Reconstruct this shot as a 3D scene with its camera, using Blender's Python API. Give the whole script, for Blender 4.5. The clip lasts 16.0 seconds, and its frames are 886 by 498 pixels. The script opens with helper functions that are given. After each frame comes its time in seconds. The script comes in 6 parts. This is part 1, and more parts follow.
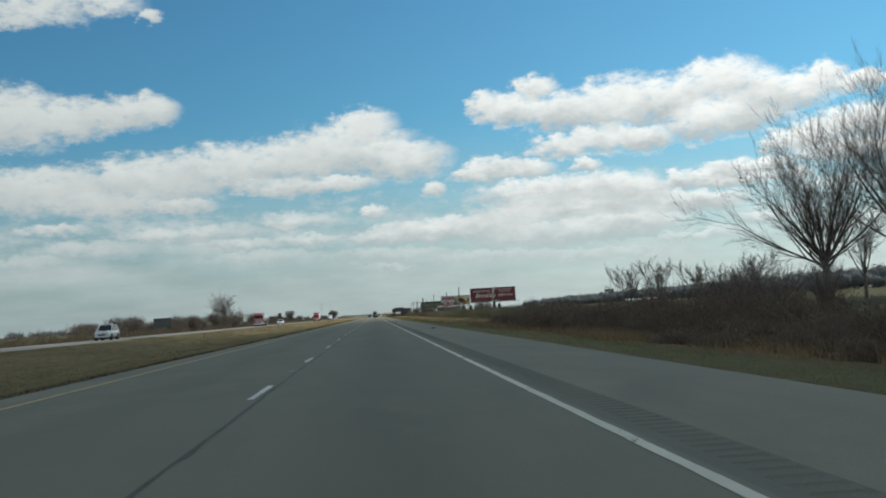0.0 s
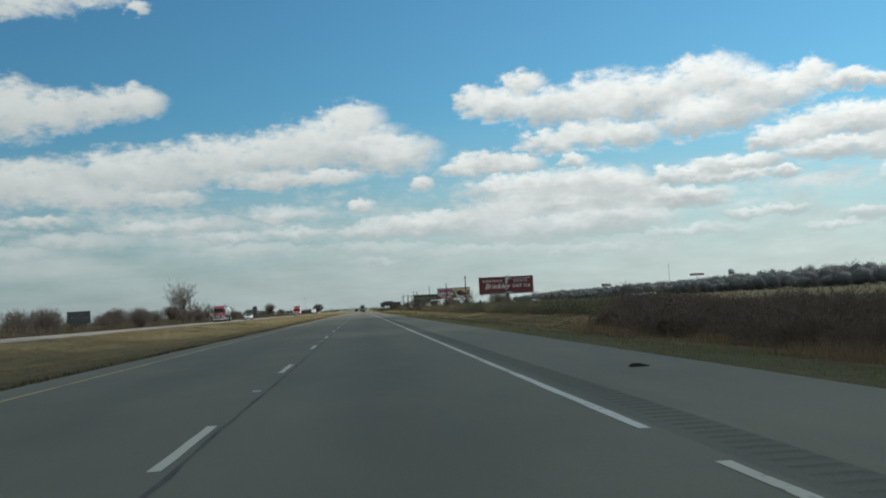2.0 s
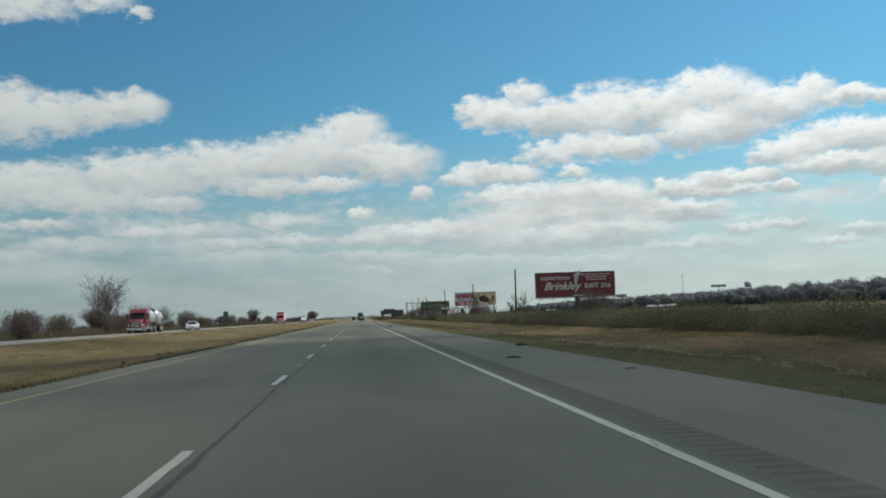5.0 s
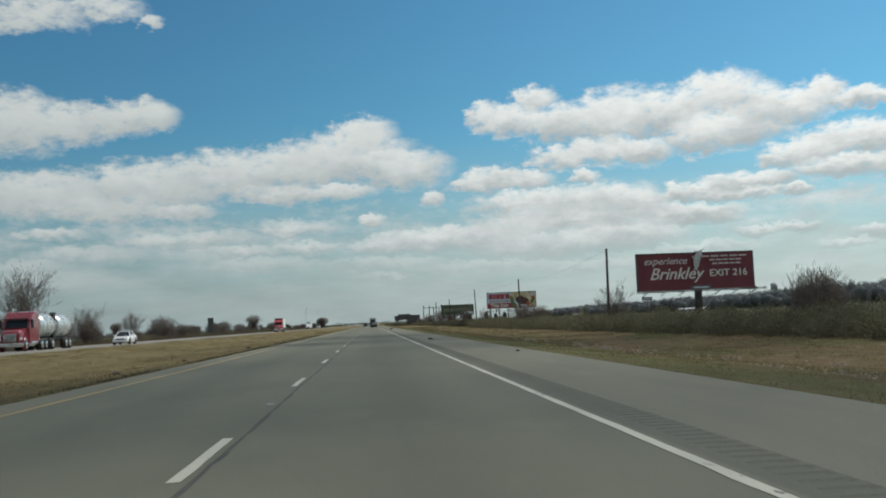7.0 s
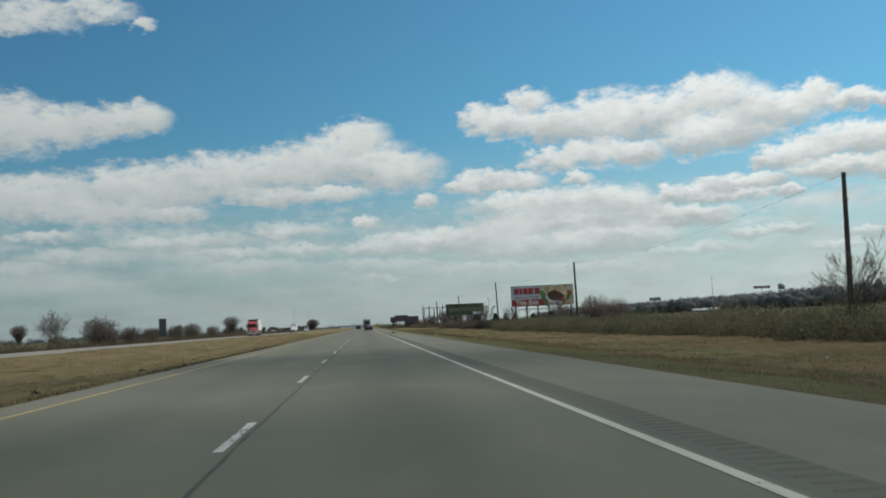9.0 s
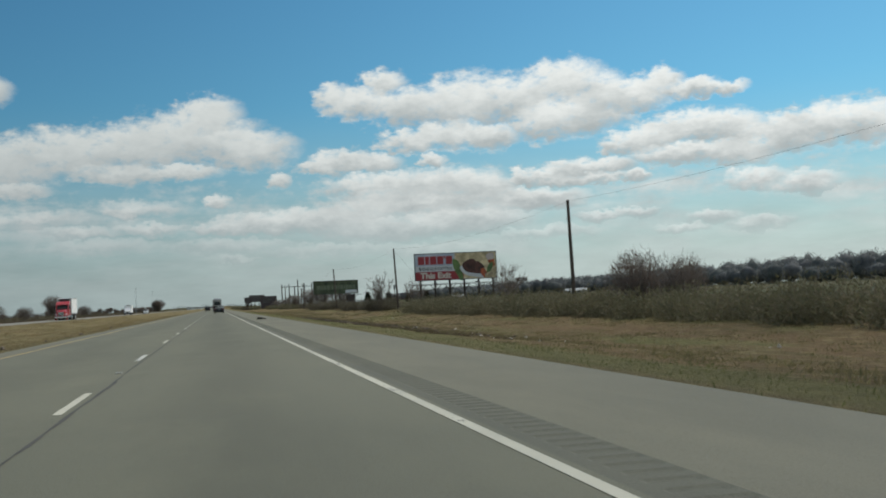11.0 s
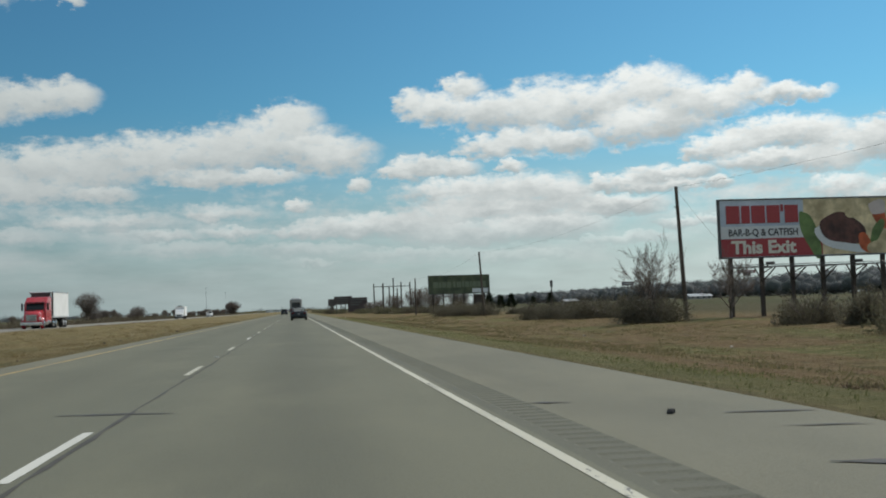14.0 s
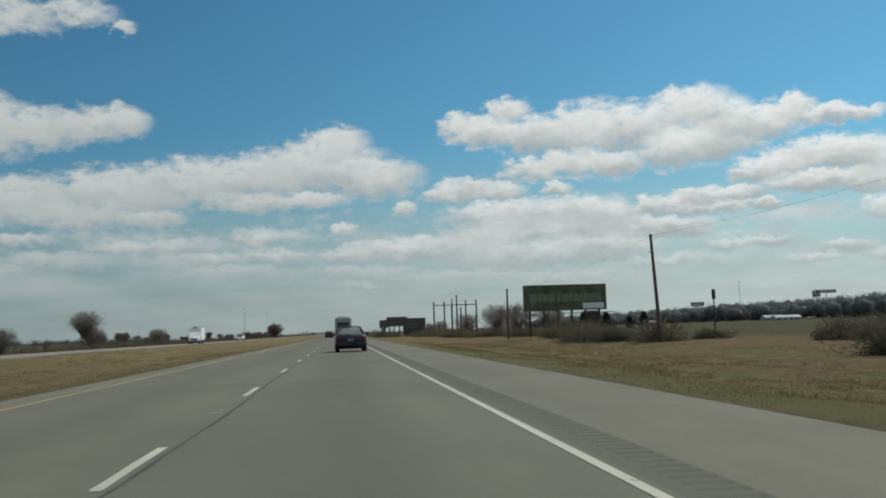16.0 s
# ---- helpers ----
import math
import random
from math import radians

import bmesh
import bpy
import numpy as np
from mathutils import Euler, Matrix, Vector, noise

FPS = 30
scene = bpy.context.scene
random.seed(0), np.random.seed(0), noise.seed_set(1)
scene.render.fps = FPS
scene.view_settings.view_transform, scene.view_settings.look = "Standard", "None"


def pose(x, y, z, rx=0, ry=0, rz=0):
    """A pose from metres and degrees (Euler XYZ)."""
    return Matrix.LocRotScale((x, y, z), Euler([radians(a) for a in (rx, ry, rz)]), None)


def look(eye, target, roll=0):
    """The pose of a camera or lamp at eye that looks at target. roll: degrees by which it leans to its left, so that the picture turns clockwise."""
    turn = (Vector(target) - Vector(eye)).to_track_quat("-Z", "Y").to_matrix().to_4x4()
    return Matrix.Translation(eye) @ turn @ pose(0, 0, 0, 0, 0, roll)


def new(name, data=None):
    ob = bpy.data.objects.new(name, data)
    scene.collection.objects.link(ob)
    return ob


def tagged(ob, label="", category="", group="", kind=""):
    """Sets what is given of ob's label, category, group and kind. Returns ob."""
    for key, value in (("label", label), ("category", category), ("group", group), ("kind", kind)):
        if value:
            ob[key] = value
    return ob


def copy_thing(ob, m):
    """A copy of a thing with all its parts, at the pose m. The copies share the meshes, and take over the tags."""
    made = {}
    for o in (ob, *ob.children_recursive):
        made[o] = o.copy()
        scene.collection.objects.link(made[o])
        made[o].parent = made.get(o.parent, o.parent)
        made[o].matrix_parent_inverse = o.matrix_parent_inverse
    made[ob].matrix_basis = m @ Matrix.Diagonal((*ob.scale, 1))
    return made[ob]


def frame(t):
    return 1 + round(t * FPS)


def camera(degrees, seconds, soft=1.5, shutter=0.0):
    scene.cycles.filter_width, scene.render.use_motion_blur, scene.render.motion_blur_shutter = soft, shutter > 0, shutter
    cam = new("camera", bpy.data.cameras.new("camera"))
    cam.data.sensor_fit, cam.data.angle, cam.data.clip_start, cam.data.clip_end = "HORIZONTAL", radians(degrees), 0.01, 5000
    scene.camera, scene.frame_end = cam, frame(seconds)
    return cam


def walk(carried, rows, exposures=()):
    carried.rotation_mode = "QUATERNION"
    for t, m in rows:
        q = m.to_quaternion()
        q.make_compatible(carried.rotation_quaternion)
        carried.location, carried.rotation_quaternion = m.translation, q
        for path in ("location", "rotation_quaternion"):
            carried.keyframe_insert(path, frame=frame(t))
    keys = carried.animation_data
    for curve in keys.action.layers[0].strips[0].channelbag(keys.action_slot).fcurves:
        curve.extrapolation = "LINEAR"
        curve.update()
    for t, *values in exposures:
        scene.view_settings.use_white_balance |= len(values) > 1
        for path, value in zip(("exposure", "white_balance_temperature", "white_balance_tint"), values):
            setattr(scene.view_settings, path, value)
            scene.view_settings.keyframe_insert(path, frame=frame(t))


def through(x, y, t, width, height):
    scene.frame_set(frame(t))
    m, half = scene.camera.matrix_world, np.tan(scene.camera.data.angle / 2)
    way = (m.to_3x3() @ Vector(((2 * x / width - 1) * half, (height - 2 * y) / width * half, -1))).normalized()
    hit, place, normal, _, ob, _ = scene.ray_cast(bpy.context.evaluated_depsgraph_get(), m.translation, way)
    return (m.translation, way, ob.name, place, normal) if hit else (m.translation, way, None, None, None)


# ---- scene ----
cam = camera(43.660, 16.0, soft=1.9)
EYE_HEIGHT = 1.053
# seconds, x, y, heading to the right, pitch up, lean (degrees)
DRIVE = [
    (0.0, -0.070, -15.46, 3.725, 3.230, 3.426),
    (0.5, -0.182, -0.88, 3.046, 2.992, 2.082),
    (1.0, -0.227, 13.10, 3.348, 2.643, 2.695),
    (1.5, -0.268, 26.72, 3.668, 2.881, 2.886),
    (2.0, -0.338, 40.85, 4.364, 2.916, 3.081),
    (2.5, -0.341, 55.56, 4.653, 2.951, 3.157),
    (3.0, -0.387, 70.18, 4.935, 3.093, 2.924),
    (5.5, -0.391, 142.45, 4.380, 3.440, 2.090),
    (6.0, -0.414, 157.39, 4.252, 3.480, 2.420),
    (6.5, -0.385, 172.26, 4.053, 3.581, 2.595),
    (7.0, -0.394, 187.07, 3.867, 3.722, 2.633),
    (7.5, -0.413, 201.63, 3.733, 3.846, 2.794),
    (8.0, -0.500, 216.22, 3.853, 3.954, 2.768),
    (10.5, -0.345, 290.34, 7.939, 3.038, 2.659),
    (11.0, -0.148, 304.67, 11.708, 2.484, 2.723),
    (11.5, -0.069, 319.52, 12.563, 1.738, 2.725),
    (12.0, -0.084, 334.73, 11.551, 1.022, 3.136),
    (12.5, -0.105, 350.09, 10.578, 0.860, 3.361),
    (13.0, -0.021, 365.06, 9.666, 1.555, 2.762),
    (13.5, 0.037, 379.77, 8.894, 2.321, 2.215),
    (14.0, 0.077, 394.80, 7.685, 2.929, 2.026),
    (14.5, 0.045, 409.89, 6.731, 3.356, 2.131),
    (15.0, 0.005, 425.04, 6.051, 3.805, 2.140),
    (15.5, -0.015, 440.22, 5.595, 4.057, 1.924),
    (16.0, -0.062, 455.18, 5.353, 4.189, 2.050),
]


def drive_row(t, x, y, heading, pitch, lean):
    a, b = radians(heading), radians(pitch)
    way = Vector((math.sin(a) * math.cos(b), math.cos(a) * math.cos(b), math.sin(b)))
    eye = Vector((x, y, EYE_HEIGHT))
    return t, look(eye, eye + way, -lean)


walk(cam, [drive_row(*r) for r in DRIVE], exposures=[(0.0, 0.14), (3.0, 0.05), (5.5, 0.04), (7.0, -0.03), (10.5, -0.09), (13.0, 0.03), (16.0, -0.17)])

# ---------------------------------------------------------------- sky and sun
SUN_AZIMUTH, SUN_ELEVATION = 62.0, 47.0  # degrees from the road's direction to the right; above the horizon

world = bpy.data.worlds.new("sky")
scene.world = world
world.use_nodes = True
wn, wl = world.node_tree.nodes, world.node_tree.links
wn.clear()


def wnode(kind, **values):
    n = wn.new(kind)
    for k, v in values.items():
        if k == "op":
            n.operation = v
        elif k == "clamp":
            n.use_clamp = v
        elif k.startswith("i"):
            if isinstance(v, bpy.types.NodeSocket):
                wl.new(v, n.inputs[int(k[1:])])
            else:
                n.inputs[int(k[1:])].default_value = v
    return n


def wmath(op, a, b=0.0, clamp=False):
    return wnode("ShaderNodeMath", op=op, i0=a, i1=b, clamp=clamp).outputs[0]


def wvec(op, a, b=(0, 0, 0)):
    return wnode("ShaderNodeVectorMath", op=op, i0=a, i1=b)


def wstep(value, lo, hi):
    n = wnode("ShaderNodeMapRange", i0=value, i1=lo, i2=hi, i3=0.0, i4=1.0)
    n.interpolation_type = "SMOOTHSTEP"
    return n.outputs[0]


def wmix(fac, a, b):
    n = wn.new("ShaderNodeMix")
    n.data_type = "RGBA"
    for socket, v in ((n.inputs[0], fac), (n.inputs[6], a), (n.inputs[7], b)):
        if isinstance(v, bpy.types.NodeSocket):
            wl.new(v, socket)
        else:
            socket.default_value = v
    return n.outputs[2]


# cloud banks: azimuth, elevation, half width, half height of each heap, in degrees
CLOUDS = {
    "upper_left": [(-16.1, 15.8, 3.0, 1.02), (-13.1, 16.1, 2.3, 0.77), (-17.1, 15.2, 1.6, 0.59), (-19.2, 15.5, 2.4, 1.06), (-10.6, 15.5, 0.6, 0.44)],
    "left_bank": [(-17.2, 10.5, 2.7, 1.52), (-14.9, 10.5, 2.5, 1.10), (-12.5, 10.7, 2.2, 0.84), (-10.6, 11.0, 1.1, 0.84), (-19.8, 10.3, 2.4, 1.33)],
    "wisp": [(-7.3, 12.4, 1.2, 0.43)],
    "long_peak": [(0.0, 9.7, 1.6, 0.99), (-0.9, 8.7, 3.2, 1.31), (1.7, 8.0, 2.5, 1.11), (-3.5, 8.2, 2.9, 1.22), (-7.0, 7.9, 3.2, 1.20)],
    "long_bank": [(-10.4, 7.4, 3.7, 1.27), (-12.5, 7.5, 1.7, 0.98), (-15.5, 7.0, 3.6, 1.24), (-17.3, 7.0, 2.5, 1.14), (-19.6, 7.1, 2.4, 1.07), (-13.1, 6.3, 3.1, 0.70), (-9.6, 6.1, 1.7, 0.40), (-1.5, 6.9, 2.0, 0.47), (-4.2, 6.9, 2.9, 0.52), (3.4, 6.4, 0.7, 0.41)],
    "great_left": [(6.3, 10.5, 0.9, 0.64), (7.7, 10.2, 1.9, 0.87), (9.1, 11.2, 1.0, 0.69), (10.4, 9.9, 2.6, 1.04), (13.3, 10.0, 2.6, 1.38), (15.9, 10.0, 2.4, 1.28)],
    "great_right": [(18.4, 10.7, 2.1, 1.18), (20.1, 10.1, 1.7, 1.06), (17.5, 8.8, 2.0, 1.08), (19.2, 9.1, 2.5, 1.13), (21.9, 9.8, 1.9, 0.89), (23.3, 10.4, 1.1, 0.74), (24.9, 9.9, 1.9, 0.49), (26.5, 9.8, 1.1, 0.38)],
    "under_bank": [(10.3, 8.1, 1.6, 0.64), (12.3, 8.4, 2.0, 0.81), (14.3, 8.2, 1.6, 0.72), (11.4, 7.0, 0.7, 0.41)],
    "right_bank": [(25.0, 8.0, 1.9, 0.93), (23.7, 7.9, 1.9, 0.83), (22.3, 7.5, 1.9, 0.67), (21.0, 7.3, 0.8, 0.48), (24.4, 6.7, 3.0, 0.60), (26.7, 7.7, 1.9, 1.02), (26.9, 6.6, 2.2, 0.75), (29.0, 7.3, 2.1, 1.06), (30.9, 7.6, 2.1, 1.04), (33.0, 7.5, 2.0, 1.15)],
    "right_small": [(18.7, 6.3, 1.7, 0.57), (20.4, 6.3, 1.4, 0.51), (17.0, 6.0, 1.7, 0.51), (21.8, 5.7, 0.8, 0.36), (15.9, 5.8, 0.9, 0.34), (19.0, 5.7, 2.8, 0.34)],
    "middle_high": [(6.7, 7.2, 1.8, 0.64), (5.5, 7.0, 1.2, 0.41), (8.5, 7.1, 1.2, 0.52), (9.3, 5.9, 3.5, 0.82), (12.2, 5.9, 2.9, 0.81), (14.2, 5.5, 1.7, 0.72), (10.4, 5.0, 5.2, 0.73)],
    "middle_low": [(16.1, 4.8, 3.4, 0.63), (3.3, 4.2, 3.8, 0.59), (6.3, 4.3, 3.8, 0.88), (8.6, 3.6, 3.5, 0.73), (0.4, 4.0, 1.8, 0.35), (0.2, 5.3, 0.7, 0.35), (12.7, 4.0, 3.8, 0.87)],
    "right_low": [(21.6, 3.9, 1.4, 0.34), (19.9, 3.8, 1.7, 0.34), (25.4, 3.4, 1.6, 0.49), (23.9, 2.9, 1.7, 0.33), (27.7, 3.0, 1.9, 0.59), (27.8, 5.2, 1.9, 0.70), (30.0, 4.8, 2.1, 0.79)],
    "low_layer": [(-9.1, 4.7, 5.4, 0.74), (-3.6, 5.1, 3.2, 0.58), (-14.0, 4.1, 4.2, 0.67), (-5.7, 3.3, 4.6, 0.58), (0.9, 3.1, 4.7, 0.58), (5.9, 2.7, 5.9, 0.59), (17.4, 3.1, 4.0, 0.46), (10.8, 2.5, 5.2, 0.52), (-17.1, 3.5, 3.3, 0.55)],
    "low_left": [(-10.7, 4.7, 2.5, 0.51), (-8.5, 4.7, 2.3, 0.37), (-4.2, 5.0, 1.7, 0.38), (-3.1, 4.1, 2.3, 0.38), (-6.5, 4.0, 2.3, 0.37), (-15.8, 5.1, 2.2, 0.36), (1.2, 2.4, 1.2, 0.26)],
}

sky = wn.new("ShaderNodeTexSky")
sky.sky_type = "NISHITA"
sky.sun_disc = False
sky.sun_elevation, sky.sun_rotation = radians(SUN_ELEVATION), radians(SUN_AZIMUTH)
sky.air_density, sky.dust_density, sky.ozone_density = 1.0, 0.4, 2.5

way = wn.new("ShaderNodeTexCoord").outputs["Generated"]
sep = wnode("ShaderNodeSeparateXYZ", i0=way).outputs
az = wmath("MULTIPLY", wmath("ARCTAN2", sep[0], sep[1]), 180 / math.pi)
el = wmath("MULTIPLY", wmath("ARCSINE", sep[2]), 180 / math.pi)
flat = wnode("ShaderNodeCombineXYZ", i0=az, i1=wmath("MULTIPLY", el, 1.7), i2=0.0).outputs[0]


def wnoise(vector, scale, detail, rough=0.55):
    n = wnode("ShaderNodeTexNoise", i2=scale, i3=detail, i4=rough)
    wl.new(vector, n.inputs["Vector"])
    return n.outputs


billow = wnoise(flat, 0.42, 6.0, 0.6)
curl = wnoise(flat, 1.3, 4.0, 0.5)
puff_at = wnode("ShaderNodeCombineXYZ", i0=az, i1=el, i2=0.0).outputs[0]
sway = wvec("MULTIPLY", wvec("SUBTRACT", billow["Color"], (0.5, 0.5, 0.5)).outputs[0], (1.1, 0.5, 0.0)).outputs[0]
sway2 = wvec("MULTIPLY", wvec("SUBTRACT", curl["Color"], (0.5, 0.5, 0.5)).outputs[0], (1.5, 0.85, 0.0)).outputs[0]
fray = wnoise(flat, 4.2, 3.0, 0.5)
sway3 = wvec("MULTIPLY", wvec("SUBTRACT", fray["Color"], (0.5, 0.5, 0.5)).outputs[0], (0.34, 0.24, 0.0)).outputs[0]
puff_at = wvec("ADD", wvec("ADD", wvec("ADD", puff_at, sway).outputs[0], sway2).outputs[0], sway3).outputs[0]

here = wnode("ShaderNodeSeparateXYZ", i0=puff_at).outputs
body, weight, lift = None, None, None
THIN = {"wisp": -0.42, "upper_left": 0.7, "right_low": 0.75, "low_left": 0.7, "low_layer": 0.5}  # how full a faint cloud is
for name, bank in CLOUDS.items():
    for a, e, rx, ry in bank:
        rx, ry = rx * 1.1, ry * 1.02
        at = wnode("ShaderNodeCombineXYZ", i0=here[0], i1=here[1], i2=0.0 if body is None else wmath("ADD", wmath("ADD", body, lift), weight)).outputs[0]
        d = wnode("ShaderNodeVectorMath", op="MULTIPLY_ADD", i0=at, i1=(1 / rx, 1 / ry, 0), i2=(-a / rx, -e / ry, 0)).outputs[0]
        fill = wmath("SUBTRACT", THIN.get(name, 1.0), wvec("DOT_PRODUCT", d, d).outputs["Value"])
        w = wmath("MAXIMUM", fill, 0.0)
        up = wmath("MULTIPLY", w, wnode("ShaderNodeSeparateXYZ", i0=d).outputs[1])
        body = fill if body is None else wmath("MAXIMUM", body, fill)
        weight = w if weight is None else wmath("ADD", weight, w)
        lift = up if lift is None else wmath("ADD", lift, up)
# away from the drawn banks the sky goes on with fair-weather clouds
yonder = wmath("MAXIMUM", wstep(wmath("ABSOLUTE", wmath("SUBTRACT", az, 4.0)), 27.0, 40.0), wstep(el, 18.5, 28.0))
spread = wmath("MULTIPLY", wmath("SUBTRACT", wnoise(flat, 0.085, 5.0)["Fac"], 0.48), 5.0)
body = wmath("MAXIMUM", body, wmath("SUBTRACT", spread, wmath("MULTIPLY", wmath("SUBTRACT", 1.0, yonder), 4.0)))
# a broken grey-white layer fills the lower sky between the heaps
layer = wnoise(wvec("MULTIPLY", flat, (0.42, 1.0, 0)).outputs[0], 0.36, 4.0, 0.5)["Fac"]
low = wmath("MULTIPLY", wstep(wmath("SUBTRACT", 9.0, el), 0.0, 4.5), 1.75)
body = wmath("MAXIMUM", body, wmath("SUBTRACT", wmath("ADD", wmath("MULTIPLY", wmath("SUBTRACT", layer, 0.5), 3.4), low), 1.75))
ragged = wmath("ADD", wmath("MULTIPLY", wmath("SUBTRACT", curl["Fac"], 0.5), 1.9), wmath("MULTIPLY", wmath("SUBTRACT", fray["Fac"], 0.5), 0.55))
cover = wmath("MULTIPLY", wstep(wmath("ADD", body, wmath("MULTIPLY", ragged, wstep(el, 1.5, 8.0))), -0.52, 0.85), wstep(el, -0.5, 5.0))
rise = wmath("DIVIDE", lift, wmath("ADD", weight, 0.08))
shade = wstep(wmath("ADD", wmath("ADD", rise, wmath("MULTIPLY", wmath("SUBTRACT", billow["Fac"], 0.5), 1.6)),
                    wmath("MULTIPLY", wmath("SUBTRACT", 9.0, el), -0.045)), -0.95, 0.8)
sunward = wstep(az, -22.0, 30.0)
lit = wmix(shade, (0.41, 0.455, 0.46, 1), wmix(sunward, (0.54, 0.585, 0.575, 1), (0.88, 0.91, 0.885, 1)))
veil = wmath("MULTIPLY", wstep(wmath("SUBTRACT", 10.5, el), 0.0, 10.5), 0.95)
mist = wmix(sunward, (0.265, 0.328, 0.335, 1), (0.50, 0.575, 0.56, 1))
streak = wmath("MULTIPLY", wmath("SUBTRACT", wnoise(wvec("MULTIPLY", flat, (0.35, 1.0, 0)).outputs[0], 0.55, 5.0, 0.6)["Fac"], 0.5), 0.55)
mist = wvec("SCALE", mist).outputs[0]
wl.new(wmath("ADD", 1.0, streak), mist.node.inputs["Scale"])
tone = wvec("MULTIPLY", sky.outputs[0], wmix(sunward, (0.029, 0.060, 0.067, 1), (0.044, 0.086, 0.093, 1))).outputs[0]
air = wmix(veil, tone, mist)
back = wn.new("ShaderNodeBackground")
wl.new(wmix(cover, air, lit), back.inputs[0])
back.inputs[1].default_value = 1.06
wl.new(back.outputs[0], wn.new("ShaderNodeOutputWorld").inputs[0])

sun = new("sun", bpy.data.lights.new("sun", "SUN"))
sun.data.energy, sun.data.angle, sun.data.color = 3.25, radians(0.53), (1.0, 0.95, 0.87)
sa, se = radians(SUN_AZIMUTH), radians(SUN_ELEVATION)
sun.matrix_world = look((math.sin(sa) * math.cos(se) * 50, math.cos(sa) * math.cos(se) * 50, math.sin(se) * 50), (0, 0, 0))


# ---------------------------------------------------------------- materials
def rgb(c, k=1.0):
    return (c[0] * k, c[1] * k, c[2] * k, 1)


class Nodes:
    """A material with a Principled surface and short ways to add nodes."""

    def __init__(self, name, rough=0.7, metal=0.0):
        self.mat = bpy.data.materials.new(name)
        self.mat.use_nodes = True
        self.n, self.l = self.mat.node_tree.nodes, self.mat.node_tree.links
        self.bsdf = self.n["Principled BSDF"]
        self.bsdf.inputs["Roughness"].default_value = rough
        self.bsdf.inputs["Metallic"].default_value = metal
        self.where = self.n.new("ShaderNodeTexCoord").outputs["Object"]

    def put(self, v, socket):
        if isinstance(v, bpy.types.NodeSocket):
            self.l.new(v, socket)
        else:
            socket.default_value = v

    def noise(self, scale, detail=4.0, stretch=None, rough=0.55):
        t = self.n.new("ShaderNodeTexNoise")
        at = self.where
        if stretch:
            m = self.n.new("ShaderNodeVectorMath")
            m.operation = "MULTIPLY"
            self.l.new(at, m.inputs[0])
            m.inputs[1].default_value = stretch
            at = m.outputs[0]
        self.l.new(at, t.inputs["Vector"])
        t.inputs["Scale"].default_value, t.inputs["Detail"].default_value, t.inputs["Roughness"].default_value = scale, detail, rough
        return t.outputs["Fac"]

    def math(self, op, a, b=0.0):
        m = self.n.new("ShaderNodeMath")
        m.operation = op
        self.put(a, m.inputs[0])
        self.put(b, m.inputs[1])
        return m.outputs[0]

    def step(self, v, lo, hi, to0=0.0, to1=1.0):
        m = self.n.new("ShaderNodeMapRange")
        m.interpolation_type = "SMOOTHSTEP"
        for i, x in enumerate((v, lo, hi, to0, to1)):
            self.put(x, m.inputs[i])
        return m.outputs[0]

    def mix(self, fac, a, b, blend="MIX"):
        m = self.n.new("ShaderNodeMix")
        m.data_type, m.blend_type = "RGBA", blend
        self.put(fac, m.inputs[0])
        self.put(a, m.inputs[6])
        self.put(b, m.inputs[7])
        return m.outputs[2]

    def axis(self, i):
        s = self.n.new("ShaderNodeSeparateXYZ")
        self.l.new(self.where, s.inputs[0])
        return s.outputs[i]

    def colour(self, v):
        self.put(v, self.bsdf.inputs["Base Color"])

    def bump(self, height, strength=0.3, distance=0.02):
        b = self.n.new("ShaderNodeBump")
        b.inputs["Strength"].default_value, b.inputs["Distance"].default_value = strength, distance
        self.put(height, b.inputs["Height"])
        self.l.new(b.outputs[0], self.bsdf.inputs["Normal"])


def plain(name, c, rough=0.6, metal=0.0, var=0.18, scale=3.0, fine=40.0, bump=0.15, c2=None, coat=0.0):
    """Two scales of variation on one base colour."""
    m = Nodes(name, rough, metal)
    big = m.step(m.noise(scale), 0.3, 0.7)
    col = m.mix(big, rgb(c, 1 - var), rgb(c2 or c, 1 + var))
    col = m.mix(m.step(m.noise(fine, 3.0), 0.25, 0.75, 0.0, 0.35), col, rgb(c, 0.72))
    m.colour(col)
    m.put(m.step(m.noise(scale * 2.3), 0.2, 0.8, max(0.03, rough - 0.1), min(1, rough + 0.12)), m.bsdf.inputs["Roughness"])
    if bump:
        m.bump(m.noise(fine, 4.0), bump, 0.01)
    if coat:
        m.bsdf.inputs["Coat Weight"].default_value = coat
    return m.mat


